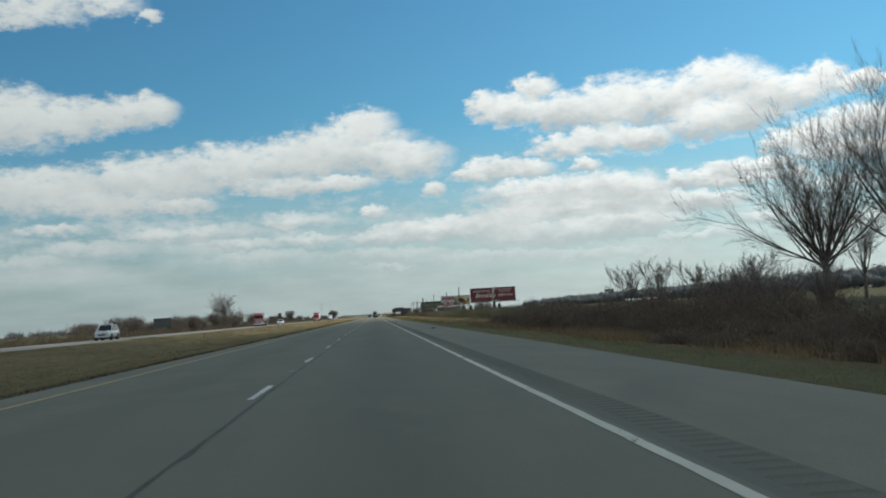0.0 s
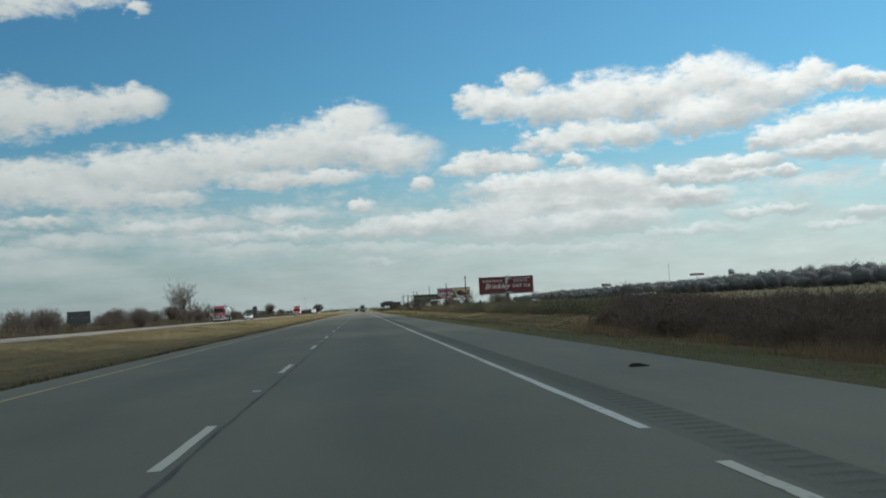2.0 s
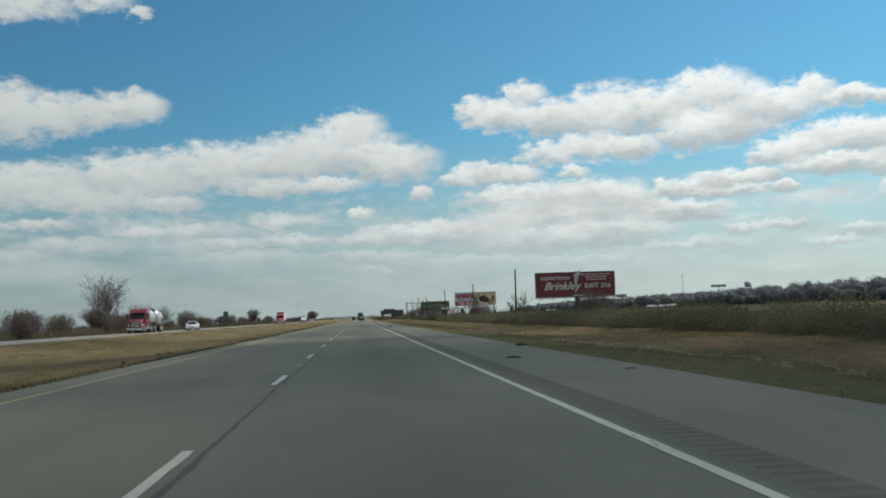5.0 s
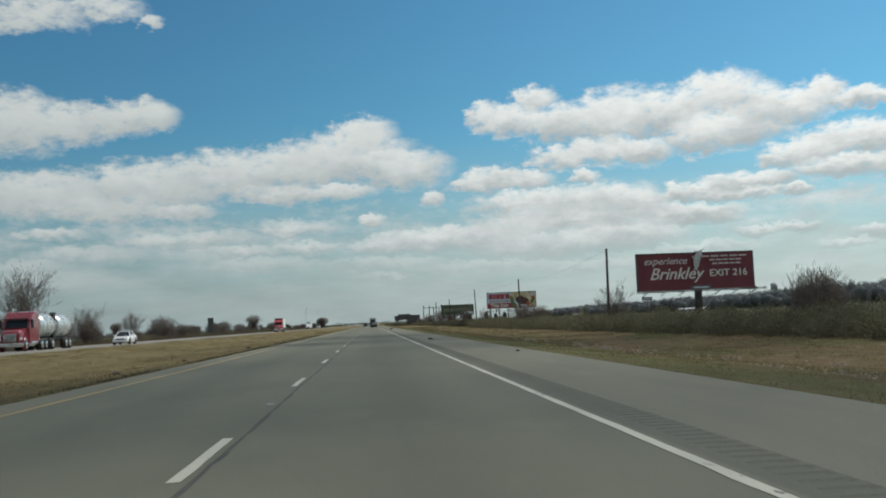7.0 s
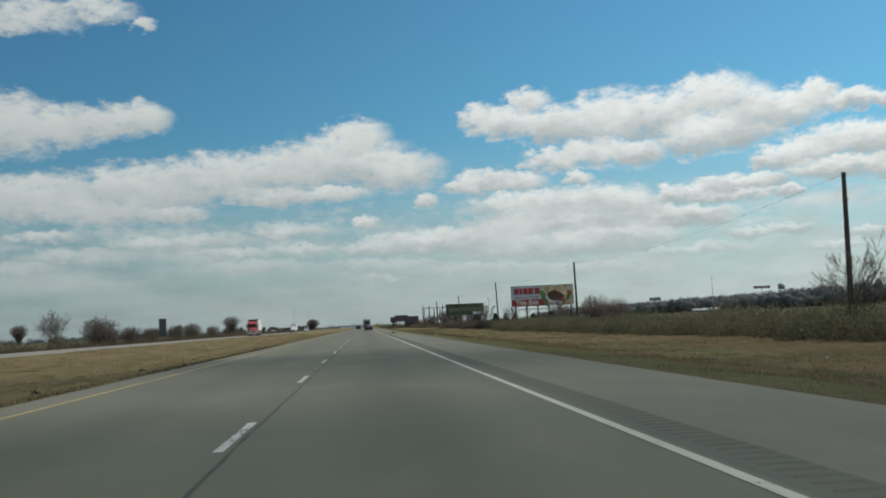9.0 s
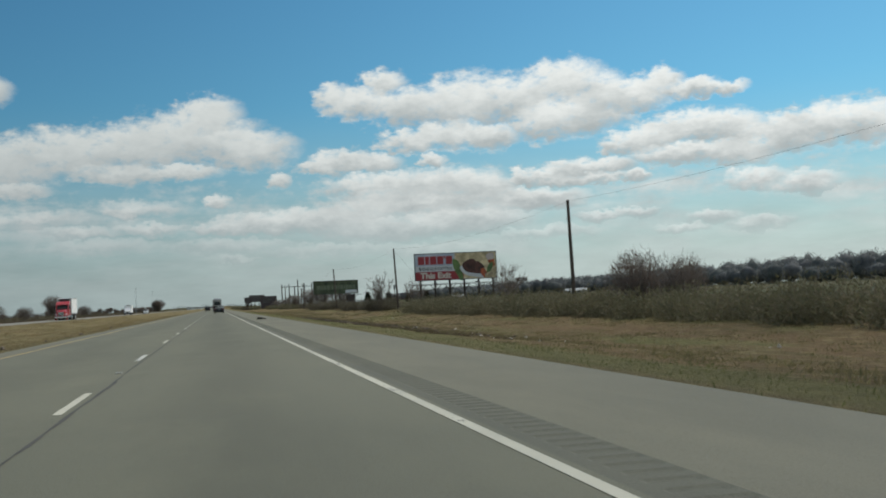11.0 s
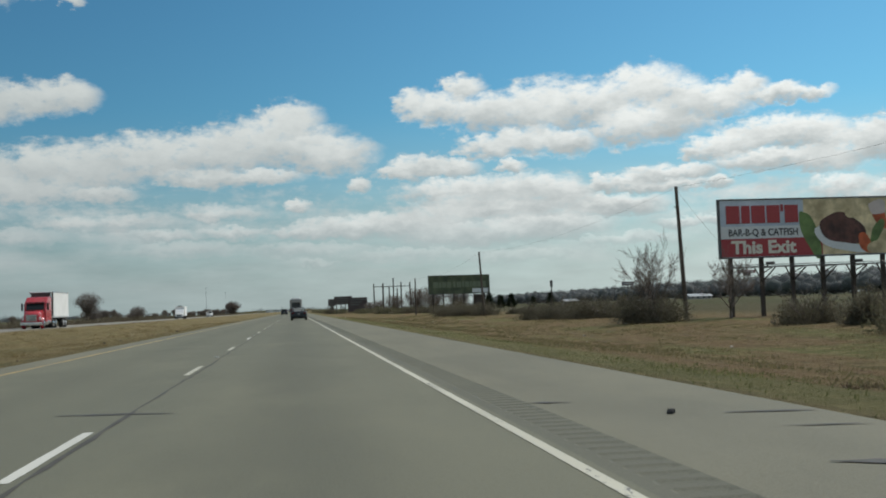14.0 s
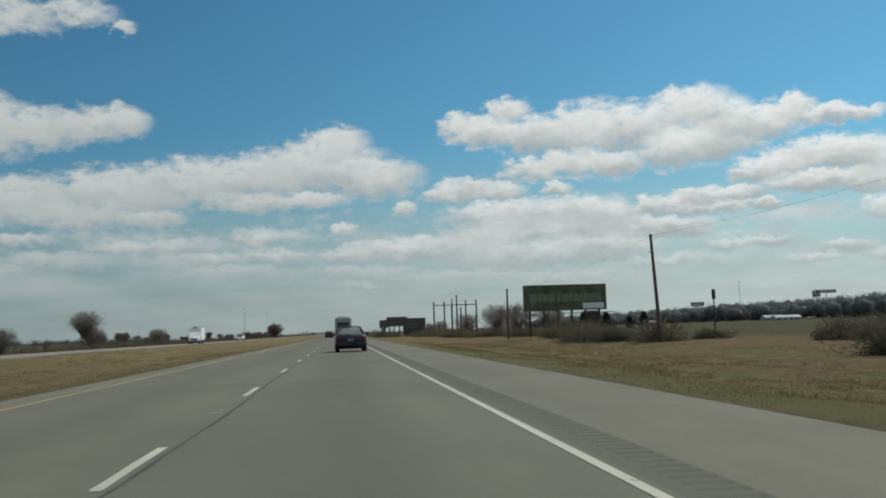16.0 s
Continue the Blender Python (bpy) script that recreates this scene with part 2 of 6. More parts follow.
def islands(name, colours, rough=0.8, through=0.0):
    """Each blade, twig or leaf has a colour of its own."""
    m = Nodes(name, rough)
    ramp = m.n.new("ShaderNodeValToRGB")
    while len(ramp.color_ramp.elements) < len(colours):
        ramp.color_ramp.elements.new(0.5)
    for i, c in enumerate(colours):
        ramp.color_ramp.elements[i].position, ramp.color_ramp.elements[i].color = i / (len(colours) - 1), rgb(c)
    geo = m.n.new("ShaderNodeNewGeometry")
    m.l.new(geo.outputs["Random Per Island"], ramp.inputs[0])
    m.colour(m.mix(m.step(m.noise(0.25, 3.0), 0.3, 0.7, 0.0, 0.5), ramp.outputs[0], rgb(colours[0], 0.75)))
    m.bsdf.inputs["Specular IOR Level"].default_value = 0.1
    if through:
        thin, both, out = m.n.new("ShaderNodeBsdfTranslucent"), m.n.new("ShaderNodeMixShader"), m.n["Material Output"]
        m.l.new(m.bsdf.inputs["Base Color"].links[0].from_socket, thin.inputs[0])
        both.inputs[0].default_value = through
        m.l.new(m.bsdf.outputs[0], both.inputs[1])
        m.l.new(thin.outputs[0], both.inputs[2])
        m.l.new(both.outputs[0], out.inputs[0])
    return m.mat


def asphalt(name, c, tracks=(), streak=0.3):
    """Worn asphalt: aggregate grain, stains along the traffic, oil bands at the given x with their half widths."""
    m = Nodes(name, 0.86)
    m.bsdf.inputs["Specular IOR Level"].default_value = 0.35
    col = m.mix(m.step(m.noise(0.12, 5.0, (2.2, 0.16, 1.0)), 0.3, 0.7), rgb(c, 0.94), rgb((c[0] * 1.03, c[1], c[2] * 0.96), 1.07))
    col = m.mix(m.step(m.noise(1.1, 5.0, (1.0, 0.12, 1.0)), 0.42, 0.75, 0.0, streak), col, rgb(c, 0.66))
    for x, half, depth in tracks:
        near = m.step(m.math("ABSOLUTE", m.math("SUBTRACT", m.axis(0), x)), 0.0, half, 1.0, 0.0)
        near = m.math("MULTIPLY", near, m.step(m.noise(0.3, 4.0, (1.0, 0.2, 1.0)), 0.2, 0.8, depth * 0.6, depth * 1.25))
        col = m.mix(near, col, rgb(c, 0.45))
    # broad blotches, old patches and fine wear across the lane
    col = m.mix(m.step(m.noise(0.45, 6.0, (1.0, 0.35, 1.0), 0.62), 0.45, 0.70, 0.0, 0.55), col, rgb(c, 0.68))
    col = m.mix(m.step(m.noise(0.7, 5.0, (0.8, 0.25, 1.0), 0.6), 0.50, 0.72, 0.0, 0.45), col, rgb((c[0] * 1.04, c[1], c[2] * 0.94), 1.3))
    grain = m.noise(70.0, 3.0, None, 0.7)
    col = m.mix(m.step(grain, 0.35, 0.75, 0.0, 0.45), col, rgb(c, 1.7))
    col = m.mix(m.step(m.noise(36.0, 2.0), 0.55, 0.72, 0.0, 0.4), col, rgb(c, 0.5))
    m.colour(col)
    m.bump(grain, 0.5, 0.006)
    return m.mat


def paint(name, c, wear, under=(0.12, 0.118, 0.11)):
    """Road paint, chipped and dirtied along the traffic."""
    m = Nodes(name, 0.7)
    chips = m.step(m.math("ADD", m.math("MULTIPLY", m.noise(9.0, 6.0, (1.6, 0.5, 1.0), 0.7), 0.75),
                          m.math("MULTIPLY", m.noise(0.35, 2.0), 0.5)), 0.74 - wear, 0.80 - wear)
    dirt = m.mix(m.step(m.noise(1.4, 4.0, (1.0, 0.3, 1.0)), 0.35, 0.8, 0.0, 0.55), rgb(c), rgb(c, 0.62))
    m.colour(m.mix(chips, dirt, rgb(under)))
    m.bump(m.noise(60.0), 0.3, 0.004)
    return m.mat


ASPHALT_LEFT = asphalt("asphalt_passing_lane", (0.118, 0.120, 0.087), ((-3.7, 1.0, 0.30),))
ASPHALT_RIGHT = asphalt("asphalt_driving_lane", (0.118, 0.120, 0.087), ((0.0, 1.15, 0.46),))
ASPHALT_BAND = asphalt("asphalt_dark_seam_band", (0.094, 0.096, 0.073), ())
ASPHALT_SHOULDER = asphalt("asphalt_shoulder", (0.136, 0.133, 0.097), (), 0.5)
ASPHALT_FAR = asphalt("asphalt_far_side", (0.19, 0.18, 0.155), ())
TAR = plain("tar_sealer", (0.058, 0.056, 0.048), 0.92, 0, 0.25, 1.5, 30, 0.2)
SKID = plain("rubber_skid", (0.050, 0.048, 0.046), 0.8, 0, 0.3, 2.0, 18, 0.1)
WHITE_PAINT = paint("white_road_paint", (0.48, 0.465, 0.375), 0.035)
WHITE_WORN = paint("white_road_paint_worn", (0.52, 0.52, 0.47), 0.045)
YELLOW_PAINT = paint("yellow_road_paint", (0.40, 0.29, 0.115), 0.06)


def ground_material():
    m = Nodes("winter_grass_ground", 0.95)
    m.bsdf.inputs["Specular IOR Level"].default_value = 0.1
    tan, straw, olive, soil = (0.112, 0.088, 0.050), (0.142, 0.118, 0.068), (0.088, 0.089, 0.041), (0.064, 0.052, 0.038)
    x = m.axis(0)
    col = m.mix(m.step(m.noise(0.22, 6.0, (1.0, 0.35, 1.0)), 0.32, 0.68), rgb(tan), rgb(straw))
    green = m.math("MULTIPLY", m.step(m.noise(0.09, 5.0, (1.2, 0.5, 1.0)), 0.28, 0.52),
                   m.step(x, 3.0, 9.0, 0.22, 0.9))
    col = m.mix(green, col, rgb(olive))
    col = m.mix(m.step(m.noise(1.3, 6.0, (1.0, 0.6, 1.0), 0.65), 0.52, 0.74, 0.0, 0.75), col, rgb(soil))
    # the taller, browner grass down the outer slope, and the mown strip beside the shoulder
    outer = m.step(m.math("ADD", x, m.math("MULTIPLY", m.noise(0.3, 4.0), 2.4)), 7.6, 8.9)
    col = m.mix(m.math("MULTIPLY", outer, 0.9), col, m.mix(m.step(m.noise(0.16, 6.0, (1.0, 0.3, 1.0), 0.65), 0.50, 0.62), rgb((0.096, 0.066, 0.040)), rgb((0.076, 0.084, 0.034))))
    # bare gravel beside the paved edges
    gravel = m.step(m.math("ADD", m.math("ABSOLUTE", m.math("ADD", x, 0.85)), m.math("MULTIPLY", m.noise(1.2), 1.1)), 6.2, 6.9, 0.4, 0.0)
    col = m.mix(gravel, col, rgb((0.11, 0.088, 0.062)))
    # the green-edged turf beside the inner shoulder
    turf = m.math("MULTIPLY", m.step(m.math("ADD", x, m.math("MULTIPLY", m.noise(0.9, 4.0, (1.0, 0.4, 1.0)), 1.0)), -7.3, -6.9), m.step(x, -6.0, -5.5, 1.0, 0.0))
    col = m.mix(m.math("MULTIPLY", turf, 0.7), col, rgb((0.062, 0.060, 0.030)))
    # tufts, thatch and mower streaks
    col = m.mix(m.step(m.noise(0.8, 5.0, (1.0, 0.16, 1.0), 0.6), 0.44, 0.66, 0.0, 0.6), col, rgb(olive, 0.72))
    col = m.mix(m.step(m.noise(2.2, 5.0, (1.0, 0.5, 1.0), 0.7), 0.48, 0.66, 0.0, 0.6), col, rgb(straw, 1.3))
    col = m.mix(m.step(m.noise(3.6, 5.0, (1.0, 0.7, 1.0), 0.7), 0.50, 0.68, 0.0, 0.6), col, rgb(soil, 0.8))
    col = m.mix(m.step(m.noise(14.0, 4.0), 0.4, 0.8, 0.0, 0.45), col, rgb(tan, 0.5))
    # ploughed and grazed fields beyond the verges
    field = m.step(m.math("ABSOLUTE", x), 30.0, 48.0)
    col = m.mix(field, col, m.mix(m.step(m.noise(0.012, 3.0, (1.0, 0.4, 1.0)), 0.42, 0.58), rgb((0.048, 0.045, 0.027)), rgb((0.040, 0.043, 0.022))))
    # the mown olive strip beside the outer shoulder
    mown = m.math("MULTIPLY", m.step(m.math("ADD", x, m.math("MULTIPLY", m.noise(0.3, 4.0), 2.0)), 7.4, 8.8, 1.0, 0.0), m.step(x, 4.5, 5.6))
    col = m.mix(m.math("MULTIPLY", mown, 0.55), col, rgb((0.076, 0.082, 0.038)))
    col = m.mix(1.0, col, (1.62, 1.54, 1.35, 1), "MULTIPLY")
    m.colour(col)
    m.bump(m.noise(5.0, 7.0, None, 0.72), 1.0, 0.2)
    return m.mat


GROUND = ground_material()
DITCH_GRASS = islands("ditch_grass_blades", [(0.155, 0.138, 0.071), (0.201, 0.170, 0.092), (0.230, 0.190, 0.109), (0.144, 0.144, 0.060)], through=0.6)
GRASS_DRY = islands("dry_grass_blades", [(0.195, 0.149, 0.074), (0.247, 0.183, 0.092), (0.299, 0.232, 0.127), (0.182, 0.156, 0.069)], through=0.6)
GRASS_GREEN = islands("mixed_grass_blades", [(0.119, 0.132, 0.052), (0.161, 0.163, 0.071), (0.196, 0.189, 0.092), (0.123, 0.136, 0.052)], through=0.6)
THATCH = islands("dark_matted_thatch", [(0.050, 0.038, 0.026), (0.075, 0.056, 0.036), (0.062, 0.052, 0.030)])
DEAD_WEED = islands("pale_dead_weeds", [(0.30, 0.25, 0.18), (0.42, 0.36, 0.28), (0.50, 0.45, 0.37), (0.22, 0.17, 0.11)], through=0.3)
TORN_TURF = islands("torn_brown_turf", [(0.09, 0.068, 0.045), (0.14, 0.11, 0.07), (0.20, 0.165, 0.11), (0.11, 0.095, 0.05)], through=0.3)
REED = islands("tall_dead_grass", [(0.222, 0.148, 0.089), (0.299, 0.198, 0.113), (0.246, 0.176, 0.089), (0.183, 0.136, 0.070)], through=0.45)
SCRUB = islands("bare_scrub_twigs", [(0.126, 0.091, 0.074), (0.181, 0.138, 0.107), (0.145, 0.119, 0.080), (0.214, 0.161, 0.121)], through=0.3)
HEDGE = islands("hedge_twigs_and_leaves", [(0.128, 0.127, 0.077), (0.189, 0.178, 0.105), (0.216, 0.181, 0.128), (0.149, 0.149, 0.082)], through=0.3)
BUSH = islands("bare_bush_twigs", [(0.120, 0.110, 0.079), (0.166, 0.147, 0.110), (0.141, 0.127, 0.087), (0.130, 0.124, 0.079)], through=0.35)
BRUSH = islands("left_brush_twigs", [(0.144, 0.118, 0.084), (0.204, 0.166, 0.118), (0.168, 0.142, 0.086), (0.126, 0.110, 0.072)], through=0.3)
TWIG = islands("bare_twigs", [(0.14, 0.118, 0.105), (0.21, 0.178, 0.155), (0.175, 0.145, 0.125)], through=0.35)
NEEDLE = islands("evergreen_needles", [(0.034, 0.046, 0.026), (0.048, 0.060, 0.034), (0.060, 0.064, 0.038)])
# distance haze is put into the colour: paler and bluer than nearer twigs
HAZY_WOODS = islands("far_bare_woods_hazy", [(0.146, 0.157, 0.162), (0.192, 0.199, 0.204), (0.167, 0.178, 0.172), (0.128, 0.152, 0.141)], through=0.3)


def cloud_material():
    """White vapour that lets a little of the sun straight through."""
    m = Nodes("cloud_white", 1.0)
    m.colour(m.mix(m.noise(0.02), (0.80, 0.80, 0.82, 1), (0.88, 0.88, 0.88, 1)))
    thin, both = m.n.new("ShaderNodeBsdfTransparent"), m.n.new("ShaderNodeMixShader")
    both.inputs[0].default_value = 0.59
    m.l.new(m.bsdf.outputs[0], both.inputs[1])
    m.l.new(thin.outputs[0], both.inputs[2])
    m.l.new(both.outputs[0], m.n["Material Output"].inputs[0])
    return m.mat


CLOUD_WHITE = cloud_material()
CLOD = plain("turned_soil", (0.085, 0.066, 0.047), 0.95, 0, 0.35, 4, 25, 0.6, (0.135, 0.105, 0.075))
LITTER = plain("pale_litter", (0.40, 0.36, 0.29), 0.7, 0, 0.2, 4, 20, 0.3)
BARK = plain("grey_brown_bark", (0.11, 0.09, 0.075), 0.9, 0, 0.3, 2.0, 14, 0.8, (0.16, 0.13, 0.11))
POLE_WOOD = plain("weathered_pole_wood", (0.085, 0.066, 0.052), 0.85, 0, 0.25, 1.2, 22, 0.5)
TIMBER = plain("dark_timber_post", (0.060, 0.048, 0.040), 0.85, 0, 0.25, 1.2, 22, 0.5)
STEEL = plain("dark_weathered_steel", (0.10, 0.10, 0.10), 0.6, 0.5, 0.2, 1.5, 20, 0.15)
GALV = plain("galvanised_steel", (0.46, 0.47, 0.47), 0.5, 0.6, 0.15, 2.0, 25, 0.1)
WIRE = plain("wire_black", (0.03, 0.03, 0.03), 0.6, 0.2, 0.1, 1, 10, 0)
CONCRETE = plain("concrete", (0.22, 0.215, 0.20), 0.85, 0, 0.18, 0.4, 12, 0.3)
RUBBER = plain("tyre_rubber", (0.022, 0.022, 0.022), 0.8, 0, 0.25, 5, 30, 0.3)
CHROME = plain("chrome", (0.75, 0.75, 0.76), 0.15, 1.0, 0.05, 2, 20, 0)
RIM = plain("alloy_rim", (0.55, 0.55, 0.56), 0.35, 0.8, 0.08, 4, 20, 0)
UNDER = plain("black_underbody", (0.015, 0.015, 0.016), 0.8, 0, 0.1, 4, 20, 0)
DARK_GLASS = plain("tinted_car_glass", (0.014, 0.018, 0.020), 0.06, 0, 0.1, 2, 10, 0)
GLASS_PALE = plain("sky_lit_car_glass", (0.05, 0.062, 0.065), 0.05, 0, 0.1, 2, 10, 0)
def clear_glass(name, tint):
    m = Nodes(name, 0.04)
    clear, gloss, both = m.n.new("ShaderNodeBsdfTransparent"), m.n.new("ShaderNodeBsdfGlossy"), m.n.new("ShaderNodeMixShader")
    clear.inputs[0].default_value = rgb(tint)
    gloss.inputs["Roughness"].default_value = 0.04
    both.inputs[0].default_value = 0.2
    m.l.new(clear.outputs[0], both.inputs[1])
    m.l.new(gloss.outputs[0], both.inputs[2])
    m.l.new(both.outputs[0], m.n["Material Output"].inputs[0])
    return m.mat


CLEAR_GLASS = clear_glass("clear_car_glass", (0.62, 0.70, 0.70))
NAVY = plain("dark_blue_car_paint", (0.006, 0.010, 0.016), 0.4, 0.1, 0.2, 3, 60, 0, None, 0.15)
SILVER = plain("silver_car_paint", (0.55, 0.56, 0.56), 0.3, 0.5, 0.06, 3, 60, 0, None, 0.7)
WHITE_CAR = plain("white_car_paint", (0.80, 0.80, 0.79), 0.3, 0, 0.05, 3, 60, 0, None, 0.7)
RED_TRUCK = plain("red_truck_paint", (0.42, 0.020, 0.030), 0.3, 0, 0.12, 2, 60, 0, None, 0.7)
MAROON = plain("maroon_truck_paint", (0.19, 0.014, 0.022), 0.32, 0, 0.15, 2, 60, 0, None, 0.7)
TRAILER_WHITE = plain("white_trailer_panel", (0.78, 0.78, 0.76), 0.5, 0, 0.06, 0.6, 20, 0.05)
TANK_STEEL = plain("pale_tank_shell", (0.62, 0.66, 0.64), 0.28, 0.5, 0.08, 0.8, 20, 0.05)
GREY_TAN = plain("grey_motorhome_shell", (0.30, 0.29, 0.27), 0.5, 0, 0.1, 0.7, 20, 0.05)
TAIL_RED = plain("red_lamp_lens", (0.10, 0.006, 0.006), 0.2, 0, 0.1, 8, 50, 0)
LENS = plain("clear_lamp_lens", (0.72, 0.73, 0.72), 0.12, 0, 0.08, 8, 50, 0)
PLATE = plain("pale_plate", (0.20, 0.205, 0.205), 0.5, 0, 0.06, 9, 50, 0)
BAR_INK = plain("dark_ink_bar", (0.08, 0.08, 0.09), 0.6, 0, 0.06, 9, 50, 0)
RED_VINYL = plain("dark_red_billboard_vinyl", (0.155, 0.022, 0.030), 0.55, 0, 0.12, 0.25, 6, 0.05, (0.17, 0.03, 0.035))
CREAM = plain("cream_billboard_lettering", (0.70, 0.66, 0.56), 0.55, 0, 0.05, 1, 10, 0)
GREY_LETTER = plain("grey_pink_billboard_lettering", (0.58, 0.50, 0.47), 0.55, 0, 0.08, 1, 10, 0)
SKY_VINYL = plain("pale_blue_billboard_vinyl", (0.42, 0.50, 0.60), 0.55, 0, 0.1, 0.3, 6, 0.05, (0.55, 0.60, 0.66))
PALE_VINYL = plain("white_billboard_vinyl", (0.66, 0.68, 0.68), 0.55, 0, 0.06, 0.3, 6, 0.05)
FADED_RED = plain("faded_red_vinyl", (0.20, 0.075, 0.07), 0.6, 0, 0.15, 1.0, 12, 0.05)
BRIGHT_RED = plain("red_billboard_vinyl", (0.36, 0.045, 0.05), 0.55, 0, 0.1, 0.3, 6, 0.05)
INK = plain("black_billboard_lettering", (0.035, 0.035, 0.04), 0.55, 0, 0.08, 1, 10, 0)
FOOD_CREAM = plain("cream_food_picture", (0.55, 0.44, 0.25), 0.6, 0, 0.35, 0.9, 4, 0.05, (0.62, 0.52, 0.32))
FOOD_BROWN = plain("brown_food_picture", (0.060, 0.024, 0.018), 0.6, 0, 0.4, 1.2, 5, 0.05, (0.10, 0.04, 0.03))
FOOD_GREEN = plain("green_food_picture", (0.12, 0.19, 0.06), 0.6, 0, 0.4, 0.9, 4, 0.05)
FOOD_RED = plain("red_food_picture", (0.45, 0.10, 0.035), 0.6, 0, 0.4, 1.1, 4, 0.05)
GREEN_VINYL = plain("dark_green_billboard_vinyl", (0.050, 0.068, 0.036), 0.6, 0, 0.35, 0.5, 5, 0.05, (0.085, 0.10, 0.05))
GREEN_LETTER = plain("pale_green_billboard_lettering", (0.14, 0.17, 0.105), 0.6, 0, 0.1, 1, 10, 0)
SIGN_BACK = plain("dull_sign_back", (0.12, 0.125, 0.12), 0.55, 0.5, 0.12, 1, 20, 0.05)
BROWN_BOARD = plain("dark_brown_board", (0.070, 0.052, 0.050), 0.6, 0, 0.2, 0.4, 8, 0.05)
ROOF_GREY = plain("pale_metal_roof", (0.34, 0.36, 0.37), 0.5, 0.2, 0.1, 0.2, 5, 0.1)
WALL_PALE = plain("pale_building_wall", (0.36, 0.35, 0.33), 0.8, 0, 0.12, 0.2, 5, 0.1)
FISH = plain("grey_white_fish", (0.46, 0.46, 0.44), 0.5, 0, 0.3, 1.2, 8, 0.1)


# ---------------------------------------------------------------- mesh helpers
def mesh_from(name, verts, faces, material, smooth=False):
    """A mesh from arrays; faces all have the same number of corners."""
    verts, faces = np.asarray(verts, np.float32).reshape(-1, 3), np.asarray(faces, np.int32)
    me = bpy.data.meshes.new(name)
    me.vertices.add(len(verts))
    me.vertices.foreach_set("co", verts.ravel())
    n, k = faces.shape
    me.loops.add(n * k)
    me.loops.foreach_set("vertex_index", faces.ravel())
    me.polygons.add(n)
    me.polygons.foreach_set("loop_start", np.arange(0, n * k, k, dtype=np.int32))
    me.polygons.foreach_set("loop_total", np.full(n, k, np.int32))
    me.polygons.foreach_set("use_smooth", np.full(n, smooth))
    me.update(calc_edges=True)
    me.validate()
    me.materials.append(material)
    return me


def child(name, me, parent, label="", at=None):
    ob = new(name, me)
    ob.parent = parent
    if at is not None:
        ob.matrix_basis = at
    return tagged(ob, label)


def part(name, bm, material, parent, label="", smooth=False, at=None):
    me = bpy.data.meshes.new(name)
    if smooth:
        for f in bm.faces:
            f.smooth = True
    bm.to_mesh(me)
    bm.free()
    me.materials.append(material)
    return child(name, me, parent, label, at)


def thing(name, label, category, at=Matrix(), group="", kind=""):
    ob = new(name)
    ob.empty_display_size = 0.3
    ob.matrix_basis = at
    return tagged(ob, label, category, group, kind)


def box(x0, x1, y0, y1, z0, z1, bevel=0.0, bm=None):
    bm = bm or bmesh.new()
    made = bmesh.ops.create_cube(bm, size=1, matrix=Matrix.LocRotScale(((x0 + x1) / 2, (y0 + y1) / 2, (z0 + z1) / 2), None, (x1 - x0, y1 - y0, z1 - z0)))
    if bevel:
        edges = list({e for v in made["verts"] for e in v.link_edges})
        bmesh.ops.bevel(bm, geom=edges, offset=bevel, segments=2, profile=0.5, affect="EDGES")
    return bm


def rod(a, b, r0, r1=None, sides=8, bm=None):
    """A tapered round bar from a to b."""
    bm = bm or bmesh.new()
    a, b = Vector(a), Vector(b)
    turn = (b - a).to_track_quat("Z", "Y").to_matrix().to_4x4()
    bmesh.ops.create_cone(bm, cap_ends=True, segments=sides, radius1=r0, radius2=r0 if r1 is None else r1, depth=(b - a).length,
                          matrix=Matrix.Translation((a + b) / 2) @ turn)
    return bm


def prism(outline, x0, x1, bevel=0.0, narrow=1.0, shrink_above=None):
    """An outline in (y, z) drawn across from x0 to x1; above a height it may narrow."""
    bm = bmesh.new()
    rings = []
    for x in (x0, x1):
        mid = (x0 + x1) / 2
        ring = []
        for y, z in outline:
            k = narrow if shrink_above is not None and z > shrink_above else 1.0
            ring.append(bm.verts.new((mid + (x - mid) * k, y, z)))
        rings.append(ring)
    n = len(outline)
    bm.faces.new(rings[0])
    bm.faces.new(rings[1][::-1])
    for i in range(n):
        bm.faces.new((rings[0][i], rings[1][i], rings[1][(i + 1) % n], rings[0][(i + 1) % n]))
    bmesh.ops.recalc_face_normals(bm, faces=bm.faces)
    if bevel:
        bmesh.ops.bevel(bm, geom=list(bm.edges), offset=bevel, segments=2, profile=0.6, affect="EDGES")
    return bm


def slab(corners, thick):
    """A thin plate on four corners, thickened towards the outside."""
    bm = bmesh.new()
    c = [Vector(v) for v in corners]
    n = (c[1] - c[0]).cross(c[3] - c[0]).normalized() * thick
    lo, hi = [bm.verts.new(v) for v in c], [bm.verts.new(v + n) for v in c]
    bm.faces.new(lo[::-1])
    bm.faces.new(hi)
    for i in range(4):
        bm.faces.new((lo[i], lo[(i + 1) % 4], hi[(i + 1) % 4], hi[i]))
    return bm


